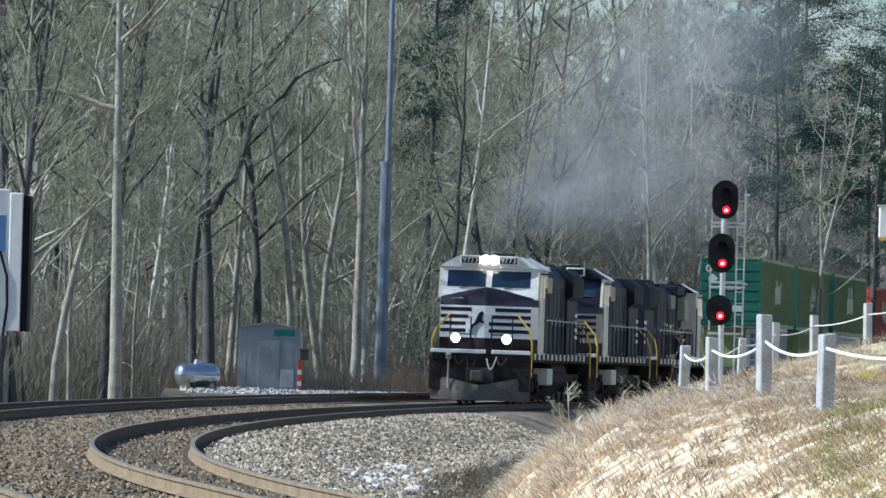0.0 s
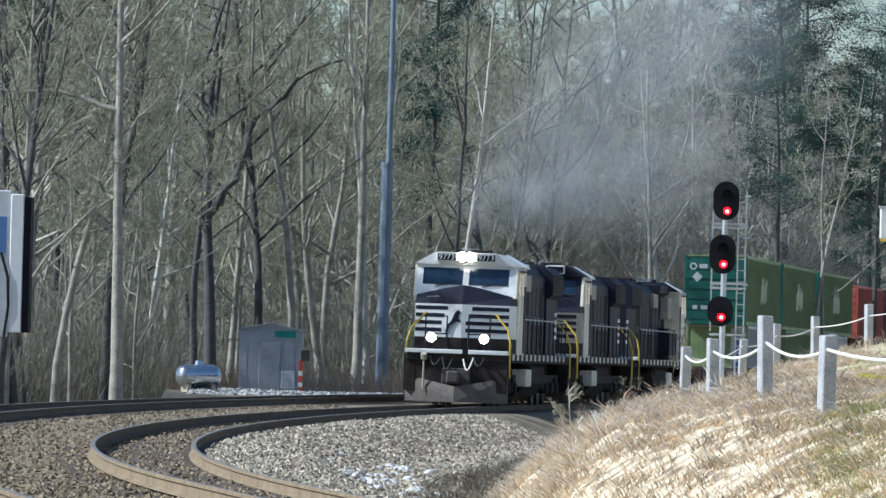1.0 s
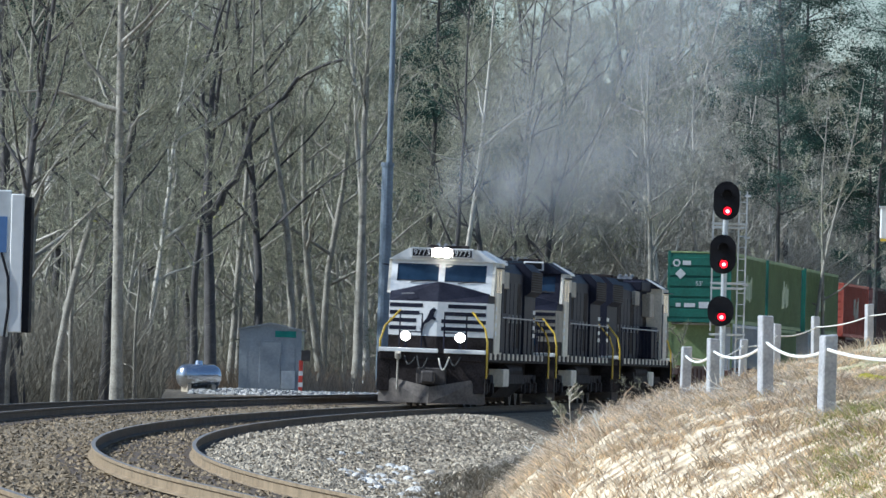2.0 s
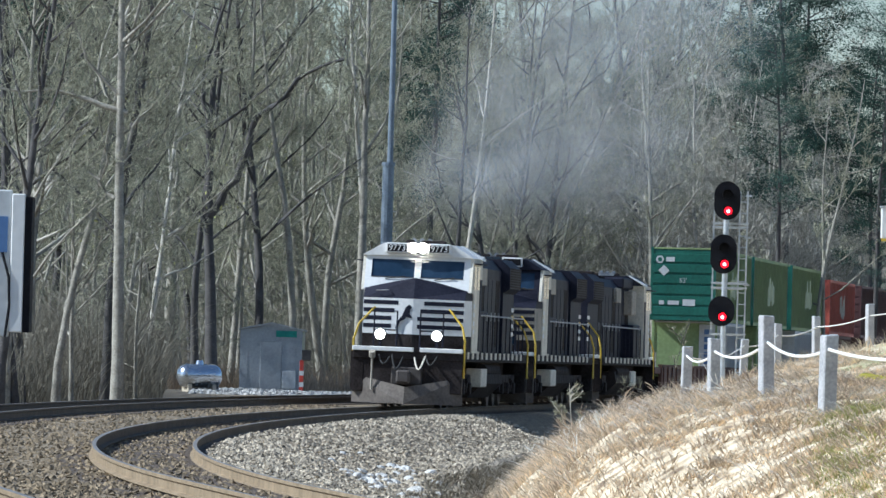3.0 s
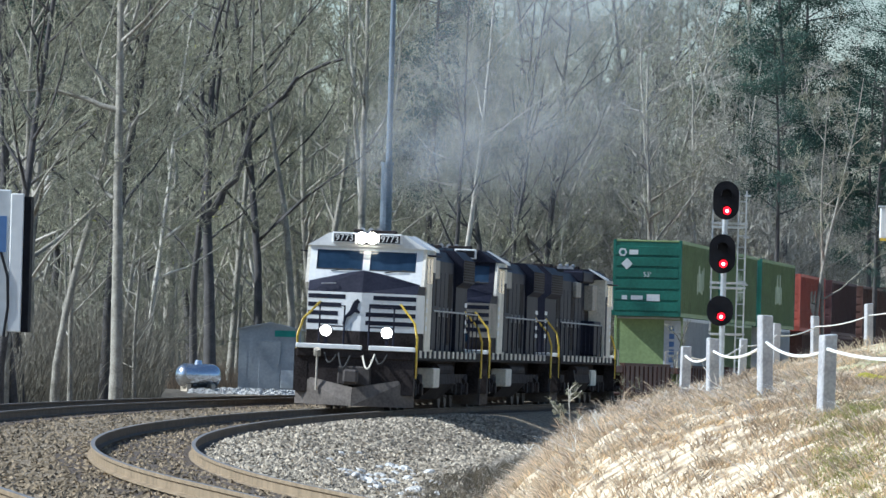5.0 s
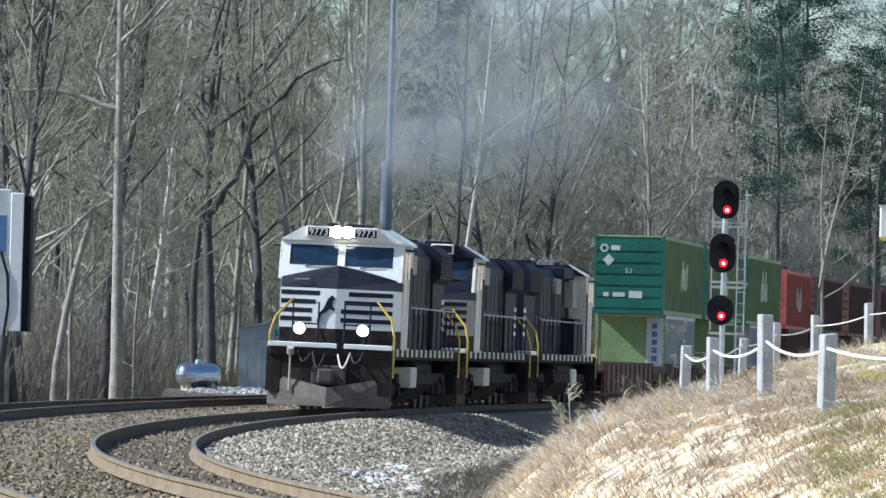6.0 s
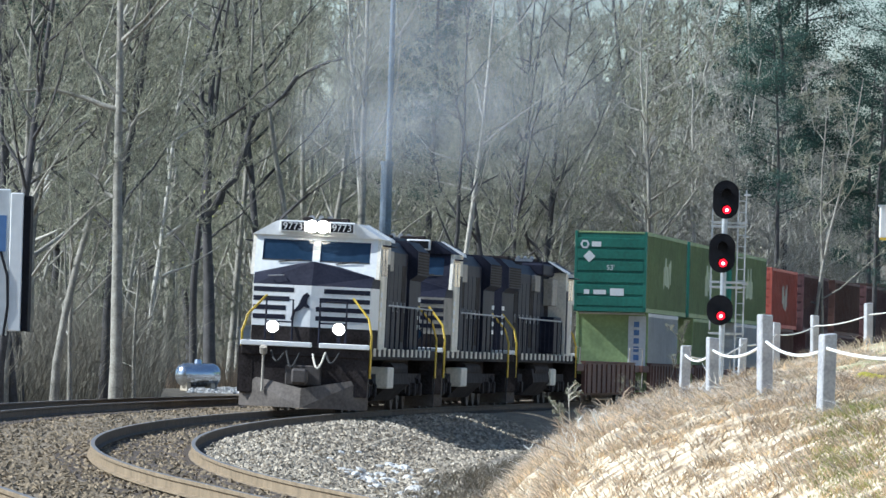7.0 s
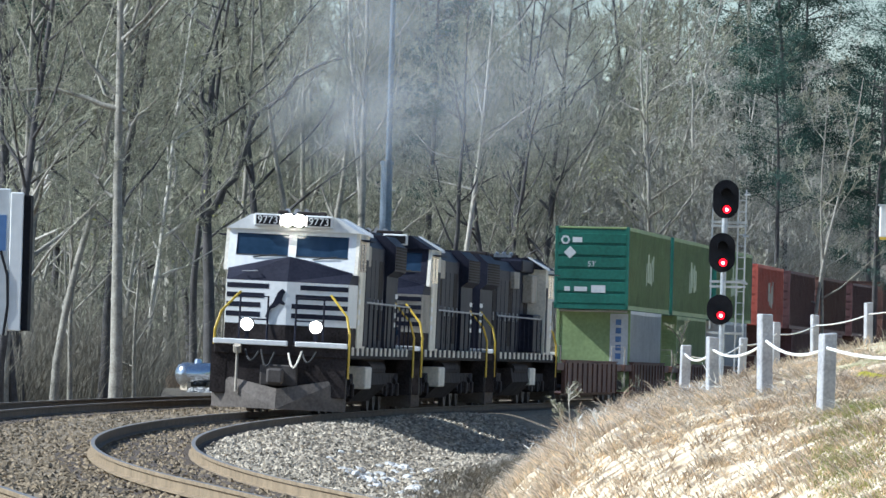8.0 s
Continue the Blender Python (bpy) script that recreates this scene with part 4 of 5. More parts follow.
def wood():
    # single trees that stand out
    chosen = (
        (bare_tree(11, 20, 0.19, "bark", 15, 0.42, crook=0.012, great=((((0, 0, 8.7), (-1.5, 0.2, 9.0), (-3.6, 0, 9.05)), 0.09), (((0, 0, 6.1), (-0.5, 0, 6.5), (-1.1, 0, 6.9)), 0.07), (((0, 0, 7.4), (0.5, 0, 8.3), (0.9, 0, 8.9)), 0.06))), -9.2, 206, 0, "tall grey bare tree with a straight trunk"),
        (bare_tree(12, 14, 0.21, "darkbark", 6, 0.55, crook=0.02, great=((((0, 0, 5.5), (0.55, 0, 6.6), (1.05, 0, 8.3), (2.3, 0.1, 9.4), (3.7, 0, 10.1)), 0.15), (((0, 0, 5.6), (-0.3, 0, 7.4), (-0.5, 0, 9.6), (0.2, 0, 12.0)), 0.12), (((0, 0, 5.4), (-1.0, 0, 6.1), (-2.0, 0, 6.9)), 0.07))), -8.75, 276, 0, "dark bare tree with a forked trunk"),
        (bare_tree(13, 22, 0.17, "paleback", 12, 0.45), -3.1, 300, 0, "pale barked bare tree at the edge of the wood"),
        (bare_tree(14, 21, 0.16, "paleback", 12, 0.4, lean=(0.08, 0)), 0.6, 318, 40, "pale slender bare tree beside others"),
        (bare_tree(15, 16, 0.19, "darkbark", 10, 0.25, crook=0.08), 2.2, 322, 0, "dark crooked bare tree behind the track"),
        (bare_tree(16, 15, 0.17, "darkbark", 10, 0.25, crook=0.08), 3.4, 326, 90, "dark crooked bare tree behind the track"),
        (bare_tree(17, 19, 0.16, "paleback", 18, 0.2, buds=40), 10.6, 345, 0, "pale bare tree with a few yellow-green buds"),
        (bare_tree(18, 14, 0.12, "paleback", 12, 0.2, lean=(-0.2, 0)), -7.0, 300, 0, "leaning pale bare tree in the wood"),
        (bare_tree(19, 19, 0.2, "bark", 14, 0.3, lean=(-0.12, 0)), -4.9, 304, 0, "leaning grey bare tree in the wood"),
        (bare_tree(20, 21, 0.28, "bark", 11, 0.5, crook=0.02), -11.2, 297, 0, "stout grey bare tree behind the tank"),
        (bare_tree(21, 22, 0.22, "bark", 10, 0.45, crook=0.03), -3.45, 296, 0, "stout grey bare tree beside the steel pole"),
        (bare_tree(22, 20, 0.18, "bark", 9, 0.5, lean=(-0.1, 0), crook=0.03), -5.95, 298, 0, "grey leaning bare tree behind the hut"),
        (bare_tree(23, 19, 0.17, "bark", 11, 0.4, crook=0.03), -8.75, 299, 0, "grey bare tree beside the hut"),
        (bare_tree(24, 18, 0.13, "bark", 12, 0.35, lean=(0.05, 0), crook=0.04), -11.55, 217, 0, "slim grey bare tree near the tracks"),
        (bare_tree(25, 17, 0.12, "darkbark", 12, 0.35, crook=0.04), -12.5, 213, 50, "dark slim bare tree near the tracks"),
        (bare_tree(26, 18, 0.16, "darkbark", 9, 0.3, crook=0.06), 0.25, 310, 20, "dark bare tree behind the track"),
        (bare_tree(27, 17, 0.2, "bark", 12, 0.35, crook=0.03), 10.1, 342, 20, "grey bare tree on the hill"),
        (bare_tree(28, 16, 0.13, "bark", 8, 0.3, lean=(0.12, 0), crook=0.04), 16.9, 334, 20, "grey bare tree among the pines"),
        (bare_tree(29, 15, 0.12, "bark", 8, 0.3, lean=(0.05, 0), crook=0.04), 17.7, 336, 70, "grey bare tree among the pines"),
    )
    for ob, x, y, turn, label in chosen:
        tagged(settle(ob, x, y, turn, 1.27 if label.startswith("dark bare tree with a forked") else 1.0), label, "tree")
    rng = random.Random(5)
    kinds = [bare_tree(30, 19, 0.16, "bark", 17, 0.22), bare_tree(31, 17, 0.09, "bark", 18, 0.12, buds=12, crook=0.05), bare_tree(32, 20, 0.19, "darkbark", 16, 0.25, crook=0.045),
             bare_tree(33, 15, 0.075, "bark", 18, 0.1, crook=0.06), bare_tree(34, 11, 0.05, "bark", 20, 0.06, crook=0.07), bare_tree(35, 18, 0.13, "paleback", 16, 0.25, crook=0.055)]
    labels = ["grey bare woodland tree with fine twigs", "slim grey bare tree with sparse buds", "dark barked bare woodland tree", "slim pale barked bare tree", "young bare tree with many fine twigs", "pale crooked bare woodland tree"]
    for k, l in zip(kinds, labels):
        tagged(k, l, "tree", "trees of the wood")
    spots = []
    tries = 0
    while len(spots) < 185 and tries < 20000:
        tries += 1
        y = rng.uniform(196, 430) if len(spots) < 150 else rng.uniform(300, 470)
        x = rng.uniform(-0.068, 0.068) * y
        u = x - line_x(y)
        lim = -11.5 - 3.5 * step(215, 260, y)
        if y > 255 and -9.5 < x < -1.5 and y < 297:
            continue
        if not (u < lim):
            continue
        r = x / y
        if (y < 272 and -0.0385 < r < -0.0285) or (y < 292 and -0.0295 < r < -0.0165) or (y < 300 and -0.0105 < r < -0.0055):
            continue
        if any((x - a) ** 2 + (y - b) ** 2 < 1.2 for a, b in spots):
            continue
        spots.append((x, y))
    extra = 0
    while extra < 20:
        y = rng.uniform(400, 480)
        x = rng.uniform(0.0, 0.054) * y
        if abs(x - line_x(y)) > 6:
            spots.append((x, y))
            extra += 1
    # hill trees with twigs coloured paler to stand for haze
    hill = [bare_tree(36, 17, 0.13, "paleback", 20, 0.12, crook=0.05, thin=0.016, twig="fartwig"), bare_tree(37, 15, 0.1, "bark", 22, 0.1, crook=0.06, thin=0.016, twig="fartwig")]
    for i in range(70):
        y = rng.uniform(372, 455)
        x = rng.uniform(0.008, 0.06) * y
        if abs(x - line_x(y)) < 7:
            x = line_x(y) - 8.5
        m = Matrix.Translation((x, y, ground_z(x, y))) @ pose(0, 0, 0, 0, 0, rng.uniform(0, 360))
        ob = tagged(hill[i], "pale bare tree with haze-paled twigs on the hill", "tree", "trees of the wood") if i < 2 else copy_thing(hill[i % 2], m)
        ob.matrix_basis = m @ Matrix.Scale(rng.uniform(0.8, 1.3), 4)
    used = set()
    for i, (x, y) in enumerate(spots):
        k = i % len(kinds)
        m = Matrix.Translation((x, y, ground_z(x, y))) @ pose(0, 0, 0, 0, 0, rng.uniform(0, 360))
        s = rng.uniform(0.8, 1.2) * (1.0 + 0.35 * step(300, 420, y))
        if k not in used:
            used.add(k)
            ob = kinds[k]
        else:
            ob = copy_thing(kinds[k], m)
        ob.matrix_basis = m @ Matrix.Scale(s, 4)
    # pines among them
    pines = [pine_tree(50, 24, 0.22, 0.4), pine_tree(51, 21, 0.2, 0.5, 0.8)]
    for p in pines:
        tagged(p, "dark green pine with a bare lower trunk", "pine tree", "pines of the wood")
    places = [(-0.6, 345, 0.98), (15.9, 345, 0.86), (20.9, 352, 0.72), (22.8, 384, 0.92), (19.0, 398, 1.15), (21.6, 338, 0.55), (25.2, 420, 1.1), (-13.4, 222, 0.8), (21.8, 440, 1.2), (17.6, 450, 1.25)]
    for i, (x, y, s) in enumerate(places):
        m = Matrix.Translation((x, y, ground_z(x, y))) @ pose(0, 0, 0, 0, 0, i * 67)
        ob = pines[i] if i < 2 else copy_thing(pines[i % 2], m)
        ob.matrix_basis = m @ Matrix.Scale(s, 4)


wood()


def brush(name, count, place, high, label, seed):
    """Thin crooked stems that fill the floor of the wood."""
    rng = random.Random(seed)
    verts, faces = [], []
    for _ in range(count):
        x, y = place(rng)
        z = ground_z(x, y) - 0.05
        h = rng.uniform(*high) * rng.uniform(0.4, 1.0)
        p = Vector((x, y, z))
        d = Vector((rng.gauss(0, 0.3), rng.gauss(0, 0.2), 1)).normalized()
        w = rng.uniform(0.006, 0.016)
        for k in range(3):
            q = p + d * (h / 3)
            o = len(verts)
            w2 = w * 0.7
            verts += [p + Vector((-w, 0, 0)), p + Vector((w, 0, 0)), q + Vector((w2, 0, 0)), q + Vector((-w2, 0, 0)), (p + q) / 2 + Vector((0, w, 0))]
            faces += [(o, o + 1, o + 4), (o + 1, o + 2, o + 4), (o + 2, o + 3, o + 4), (o + 3, o, o + 4), (o, o + 3, o + 2, o + 1)]
            side = d + Vector((rng.gauss(0, 0.7), rng.gauss(0, 0.4), rng.gauss(0, 0.3)))
            e = q + side.normalized() * h * 0.3
            o = len(verts)
            verts += [q, q + Vector((w2 * 1.6, 0, 0.01)), e]
            faces.append((o, o + 1, o + 2))
            p, w = q, w2
            d = (d + Vector((rng.gauss(0, 0.35), rng.gauss(0, 0.25), 0))).normalized()
    me = bpy.data.meshes.new(name)
    me.from_pydata(verts, [], faces)
    me.materials.append(M["brush"])
    tagged(new(name, me), label, "undergrowth", kind="stuff")


def outside(y0, y1, near):
    def place(rng):
        while True:
            y = rng.uniform(y0, y1)
            x = rng.uniform(-0.066, 0.066) * y
            r = x / y
            if x - line_x(y) < near and not ((y < 290 and -0.0385 < r < -0.0165) or (y < 296 and -0.0105 < r < -0.0055)):
                return x, y
    return place


brush("undergrowth", 9000, outside(203, 262, -13.5), (0.8, 4.5), "thin bare undergrowth at the edge of the wood", 61)
brush("far_undergrowth", 11000, outside(296, 420, -11), (1.5, 6.0), "thin bare undergrowth deep in the wood", 62)
brush("hill_undergrowth", 5000, lambda r: (r.uniform(4, 30), r.uniform(398, 450)), (1.5, 6.0), "bare undergrowth on the wooded hill", 63)


# ---- beside the line ----


def pill(bm, w, h, x0, x1, n=12, r=None):
    """A plate with round top and bottom, facing the viewer, drawn along y."""
    r = w / 2 if r is None else r
    o = []
    for k in range(n + 1):
        a = math.pi * k / n
        o.append((r * math.cos(a), h / 2 - r + r * math.sin(a)))
    for k in range(n + 1):
        a = math.pi + math.pi * k / n
        o.append((r * math.cos(a), -h / 2 + r + r * math.sin(a)))
    return prism(bm, o, x0, x1, "y")


def signal_mast(x, y):
    root = new("railway_signal")
    tagged(root, "railway signal mast with three black heads showing red", "signal")
    g = ground_z(x, y)
    root.location = (x, y, 0)
    part("mast", rod(bmesh.new(), (0, 0.32, g - 0.3), (0, 0.32, 6.15), 0.075, n=12), "galv", root)
    part("mast_base", boxes((-0.3, 0.3, 0.02, 0.62, g - 0.4, g + 0.25), bevel=0.03), "post", root)
    for i, (dx, z, h, lens) in enumerate(((0.0, 5.73, 1.02, -0.27), (-0.06, 4.32, 1.04, -0.26), (-0.08, 2.82, 0.8, -0.15))):
        hd = part("signal_head", pill(bmesh.new(), 0.69, h, 0.0, 0.03), "signal", root, "black oval signal background")
        hd.matrix_basis = pose(dx, 0, z)
        part("head_case", boxes((-0.2, 0.2, 0.03, 0.26, -h / 2 + 0.15, h / 2 - 0.15), bevel=0.04), "signal", hd)
        for zz, lit in ((lens, True), (h / 2 - 0.36, False)):
            if i == 2 and not lit:
                continue
            bm = bmesh.new()
            n = 14
            ring = []
            for k in range(n + 1):
                a = -0.35 + (math.pi + 0.7) * k / n
                ring.append((0.14 * math.cos(a), zz + 0.14 * math.sin(a)))
            for (a0, b0), (a1, b1) in zip(ring[:-1], ring[1:]):
                vs = [bm.verts.new(p) for p in ((a0, 0, b0), (a1, 0, b1), (a1 * 0.96, -0.26, b1), (a0 * 0.96, -0.26, b0))]
                bm.faces.new(vs)
            bmesh.ops.solidify(bm, geom=bm.faces[:], thickness=0.008)
            part("visor", bm, "signal", hd)
            if lit:
                part("red_lens", rod(bmesh.new(), (0.03, -0.02, zz), (0.03, 0.0, zz), 0.105, n=18), "red", hd, "glowing red lens")
                part("bulb_glow", rod(bmesh.new(), (0.03, -0.03, zz - 0.01), (0.03, -0.018, zz - 0.01), 0.045, n=14), "redcore", hd)
            else:
                part("dark_lens", rod(bmesh.new(), (0.0, -0.012, zz), (0.0, 0.0, zz), 0.105, n=18), "signal", hd)
        part("head_bracket", boxes((-0.05, 0.05, 0.2, 0.34, -0.05, 0.05)), "galv", hd)
    # ladder and platforms
    for lx in (0.36, 0.56):
        part("ladder_rail", boxes((lx - 0.02, lx + 0.02, 0.5, 0.54, g, 6.0)), "galv", root)
    for k in range(int((6.0 - g) / 0.3)):
        part("rung", boxes((0.38, 0.54, 0.51, 0.53, g + 0.2 + k * 0.3, g + 0.225 + k * 0.3)), "galv", root)
    for lx in (-0.32,):
        part("ladder_rail", boxes((lx - 0.02, lx + 0.02, 0.42, 0.46, 2.3, 5.5)), "galv", root)
    for z in (3.42, 3.55, 5.02, 5.12, 2.2):
        part("platform_bar", boxes((-0.36, 0.6, 0.36, 0.4, z, z + 0.04)), "galv", root)
        part("platform_grate", boxes((-0.3, 0.5, 0.4, 0.75, z - 0.02, z + 0.0)), "galv", root)
    for z in (5.85, 4.75, 3.5):
        part("junction_lamp", boxes((0.5, 0.66, 0.44, 0.52, z, z + 0.05), bevel=0.01), "galv", root)
    return root


signal_mast(7.4, 190)

POSTS = [(4.75, 66, 1), (3.96, 74, 1), (3.83, 85, 1), (3.78, 100, 1), (3.8, 112, 1), (5.43, 130, 0), (6.22, 134, 0), (7.1, 137, 0), (8.05, 136, 0), (9.6, 135, 0)]


def fence():
    tops = []
    for i, (x, y, front) in enumerate(POSTS):
        g = ground_z(x, y)
        w = 0.075 if front else 0.068
        h = (0.88, 0.83, 1.0, 0.86, 0.83, 0.74, 0.9, 0.88, 0.9, 0.82)[i]
        bm = bmesh.new()
        box(bm, -w, w, -w, w, -0.35, h, 0.012)
        for v in bm.verts:
            if v.co.z > 0.3:
                v.co.z += v.co.x * 0.12 * math.sin(i * 1.7)
        p = mesh_object("fence_post", bm, "post")
        p.matrix_basis = Matrix.Translation((x, y, g)) @ pose(0, 0, 0, 1.2 * math.sin(i * 3.1), 1.5 * math.cos(i * 1.3), 14 + 8 * math.sin(i))
        tagged(p, "weathered grey-white square timber fence post on the bank", "fence post", "posts of the rope fence")
        tops.append(Vector((x, y - w * 1.1, g + min(h - 0.12, 0.68))))
    for i in range(len(tops) - 1):
        a, b = tops[i], tops[i + 1]
        bm = bmesh.new()
        n = 14
        sag = 0.028 * (b - a).length ** 0.5 + 0.02
        pts = [a.lerp(b, k / n) - Vector((0, 0, sag * 4 * (k / n) * (1 - k / n))) for k in range(n + 1)]
        tube(bm, pts, 0.018 if i < 4 else 0.012, 6)
        tagged(mesh_object("rope", bm, "rope"), "thick white rope sagging between fence posts", "rope", "ropes of the fence")


fence()


def relay_hut(x0, x1, y):
    root = new("relay_hut")
    tagged(root, "grey sheet-metal railway equipment hut with a low gable roof", "hut")
    g = ground_z((x0 + x1) / 2, y)
    root.location = ((x0 + x1) / 2, y, g)
    h, w, d = 2.42, (x1 - x0) / 2, 5.2
    part("wall_panel", boxes((-w, w, 0, 0.06, 0.05, h)), "hut", root)
    part("wall_panel", boxes((-w, -w + 0.06, 0.06, d, 0.05, h)), "hut", root)
    part("wall_panel", boxes((w - 0.06, w, 0.06, d, 0.05, h)), "cream", root, "pale cream side wall")
    part("wall_panel", boxes((-w + 0.06, w - 0.06, d - 0.06, d, 0.05, h)), "hut", root)
    bm = bmesh.new()
    prism(bm, [(-w - 0.08, h), (0, h + 0.26), (w + 0.08, h), (w + 0.08, h + 0.05), (0, h + 0.32), (-w - 0.08, h + 0.05)], -0.12, d + 0.12, "y")
    part("roof", bm, "hut", root, "grey low gable roof")
    bm = bmesh.new()
    prism(bm, [(-w, h), (w, h), (0, h + 0.26)], 0.0, 0.05, "y")
    part("gable", bm, "hut", root)
    part("name_plate", boxes((0.18, 1.0, -0.02, 0.0, h - 0.25, h + 0.0)), "greenplate", root, "teal name plate")
    part("warning_label", boxes((-0.28, -0.1, -0.012, 0.0, h - 0.72, h - 0.55)), "limelight", root)
    part("door", boxes((-0.42, 0.42, -0.03, 0.0, 0.1, 1.98), bevel=0.01), "hut", root)
    part("door_handle", boxes((0.3, 0.34, -0.07, -0.03, 1.0, 1.14)), "steel", root)
    part("vent", boxes((0.46, 1.0, -0.05, 0.0, 0.15, 0.85), bevel=0.01), "reefer", root, "pale louvred vent")
    for k in range(4):
        part("wall_rib", boxes((-w + 0.3 + k * 0.62, -w + 0.32 + k * 0.62, -0.01, 0.0, 0.1, h)), "hut", root)
    part("footing", boxes((-w - 0.1, w + 0.1, -0.1, d + 0.1, -0.3, 0.06)), "stone", root)
    return root


relay_hut(-7.92, -5.48, 284)


def gas_tank(x, y):
    root = new("gas_tank")
    tagged(root, "silver horizontal gas tank on concrete feet", "tank")
    g = ground_z(x, y)
    root.matrix_basis = pose(x, y, g - 0.16, 0, 0, 22) @ Matrix.Scale(1.2, 4)
    bm = bmesh.new()
    n, rings = 24, [(-0.72, 0.02), (-0.7, 0.16), (-0.62, 0.3), (-0.48, 0.37), (0.48, 0.37), (0.62, 0.3), (0.7, 0.16), (0.72, 0.02)]
    prev = None
    for px, r in rings:
        ring = [bm.verts.new((px, r * math.cos(2 * math.pi * k / n), 0.62 + r * math.sin(2 * math.pi * k / n))) for k in range(n)]
        if prev:
            for k in range(n):
                f = bm.faces.new((prev[k], prev[(k + 1) % n], ring[(k + 1) % n], ring[k]))
                f.smooth = True
        else:
            bm.faces.new(ring[::-1])
        prev = ring
    bm.faces.new(prev)
    bmesh.ops.recalc_face_normals(bm, faces=bm.faces)
    part("shell", bm, "silver", root, "shiny silver tank shell")
    part("dome", rod(bmesh.new(), (0, 0, 0.95), (0, 0, 1.1), 0.14, 0.1, n=16), "silver", root)
    for sx in (-0.4, 0.4):
        part("saddle", boxes((sx - 0.06, sx + 0.06, -0.3, 0.3, -0.1, 0.36)), "stone", root)
    return root


gas_tank(-8.95, 268)


def steel_pole(x, y):
    root = new("steel_pole")
    tagged(root, "tall blue-grey steel pole with a thinner upper section", "pole")
    g = ground_z(x, y)
    root.matrix_basis = pose(x, y, g)
    part("lower_section", rod(bmesh.new(), (0, 0, -0.3), (0, 0, 9.3), 0.25, 0.23, n=12), "poleblue", root)
    part("upper_section", rod(bmesh.new(), (0.06, 0, 9.3), (0.06, 0, 18.5), 0.12, 0.1, n=12), "poleblue", root)
    part("collar", rod(bmesh.new(), (0, 0, 9.25), (0, 0, 9.4), 0.27, n=12), "poleblue", root)
    part("base_flange", boxes((-0.4, 0.4, -0.4, 0.4, -0.1, 0.1), bevel=0.02), "poleblue", root)
    for k in range(10):
        part("climbing_step", boxes((0.2, 0.36, -0.02, 0.02, 1.0 + k * 0.8, 1.03 + k * 0.8)), "galv", root)
    return root


steel_pole(-2.36, 292)


def marker(x, y):
    root = new("marker_post")
    tagged(root, "red and white striped marker post by the hut", "marker post")
    g = ground_z(x, y)
    root.matrix_basis = pose(x, y, g)
    part("stake", boxes((-0.08, 0.08, -0.04, 0.04, -0.2, 1.32), bevel=0.01), "redpaint", root, "red stake")
    part("lamp_box", boxes((0.0, 0.34, -0.16, 0.16, 1.3, 1.72), bevel=0.02), "coupler", root, "dark brown box on the stake")
    for z in (0.28, 0.72):
        part("white_band", boxes((-0.083, 0.083, -0.043, 0.043, z, z + 0.18)), "white", root)
    return root


marker(-5.42, 281)


def side_sign():
    root = new("equipment_sign")
    tagged(root, "white painted metal sign box with a dark edge", "sign")
    g = ground_z(-4.4, 60)
    root.matrix_basis = pose(-3.43, 60, 0)
    part("panel", boxes((-1.5, -0.17, 0.02, 0.06, 1.5, 2.72), bevel=0.01), "reefer", root, "white and grey panel")
    part("edge_strip", boxes((-0.17, -0.06, -0.01, 0.07, 1.54, 2.69), bevel=0.008), "white", root)
    part("side_edge", boxes((-0.06, 0.0, 0.0, 0.4, 1.54, 2.67), bevel=0.008), "signal", root, "dark side edge")
    part("hinge_bar", tube(bmesh.new(), [(-0.2, 0.0, 1.5), (-0.17, -0.01, 1.75), (-0.18, -0.01, 2.0), (-0.24, 0.0, 2.2)], 0.012), "signal", root)
    part("blue_band", boxes((-1.4, -0.2, 0.012, 0.02, 2.2, 2.5)), "bluepaint", root)
    part("post", boxes((-1.05, -0.95, 0.06, 0.16, g - 0.3, 2.6)), "galv", root)
    return root


side_sign()


def far_box():
    root = new("signal_cabinet")
    tagged(root, "small white cabinet fixed on a galvanised post", "cabinet")
    g = ground_z(11.95, 190)
    root.matrix_basis = pose(11.47, 190, 0)
    part("cabinet", boxes((0, 0.5, 0, 0.35, 4.85, 5.67), bevel=0.02), "white", root)
    part("yellow_strip", boxes((0.0, 0.5, -0.01, 0.0, 4.78, 4.85)), "yellow", root)
    part("hood", boxes((-0.04, 0.54, -0.05, 0.4, 5.67, 5.71)), "galv", root)
    part("post", rod(bmesh.new(), (0.42, 0.42, g - 0.3), (0.42, 0.42, 5.8), 0.06), "galv", root)


far_box()


def tarp(x, y):
    bm = bmesh.new()
    n = 14
    grid = [[bm.verts.new(((i / n - 0.5) * 0.62, (j / n - 0.5) * 1.5, 0.0)) for j in range(n + 1)] for i in range(n + 1)]
    for i in range(n):
        for j in range(n):
            bm.faces.new((grid[i][j], grid[i + 1][j], grid[i + 1][j + 1], grid[i][j + 1])).smooth = True
    for v in bm.verts:
        e = max(abs(v.co.x) / 0.31, abs(v.co.y) / 0.75)
        v.co.z = ground_z(x + v.co.x, y + v.co.y) + 0.02 + 0.13 * (1 - e ** 3) + 0.04 * noise.noise((v.co.x * 4, v.co.y * 3, 1))
    bmesh.ops.solidify(bm, geom=bm.faces[:], thickness=-0.02)
    ob = mesh_object("tarp", bm, "limelight")
    ob.location = (x, y, 0)
    tagged(ob, "crumpled yellow tarp lying on the grass", "tarp")


tarp(5.42, 90)

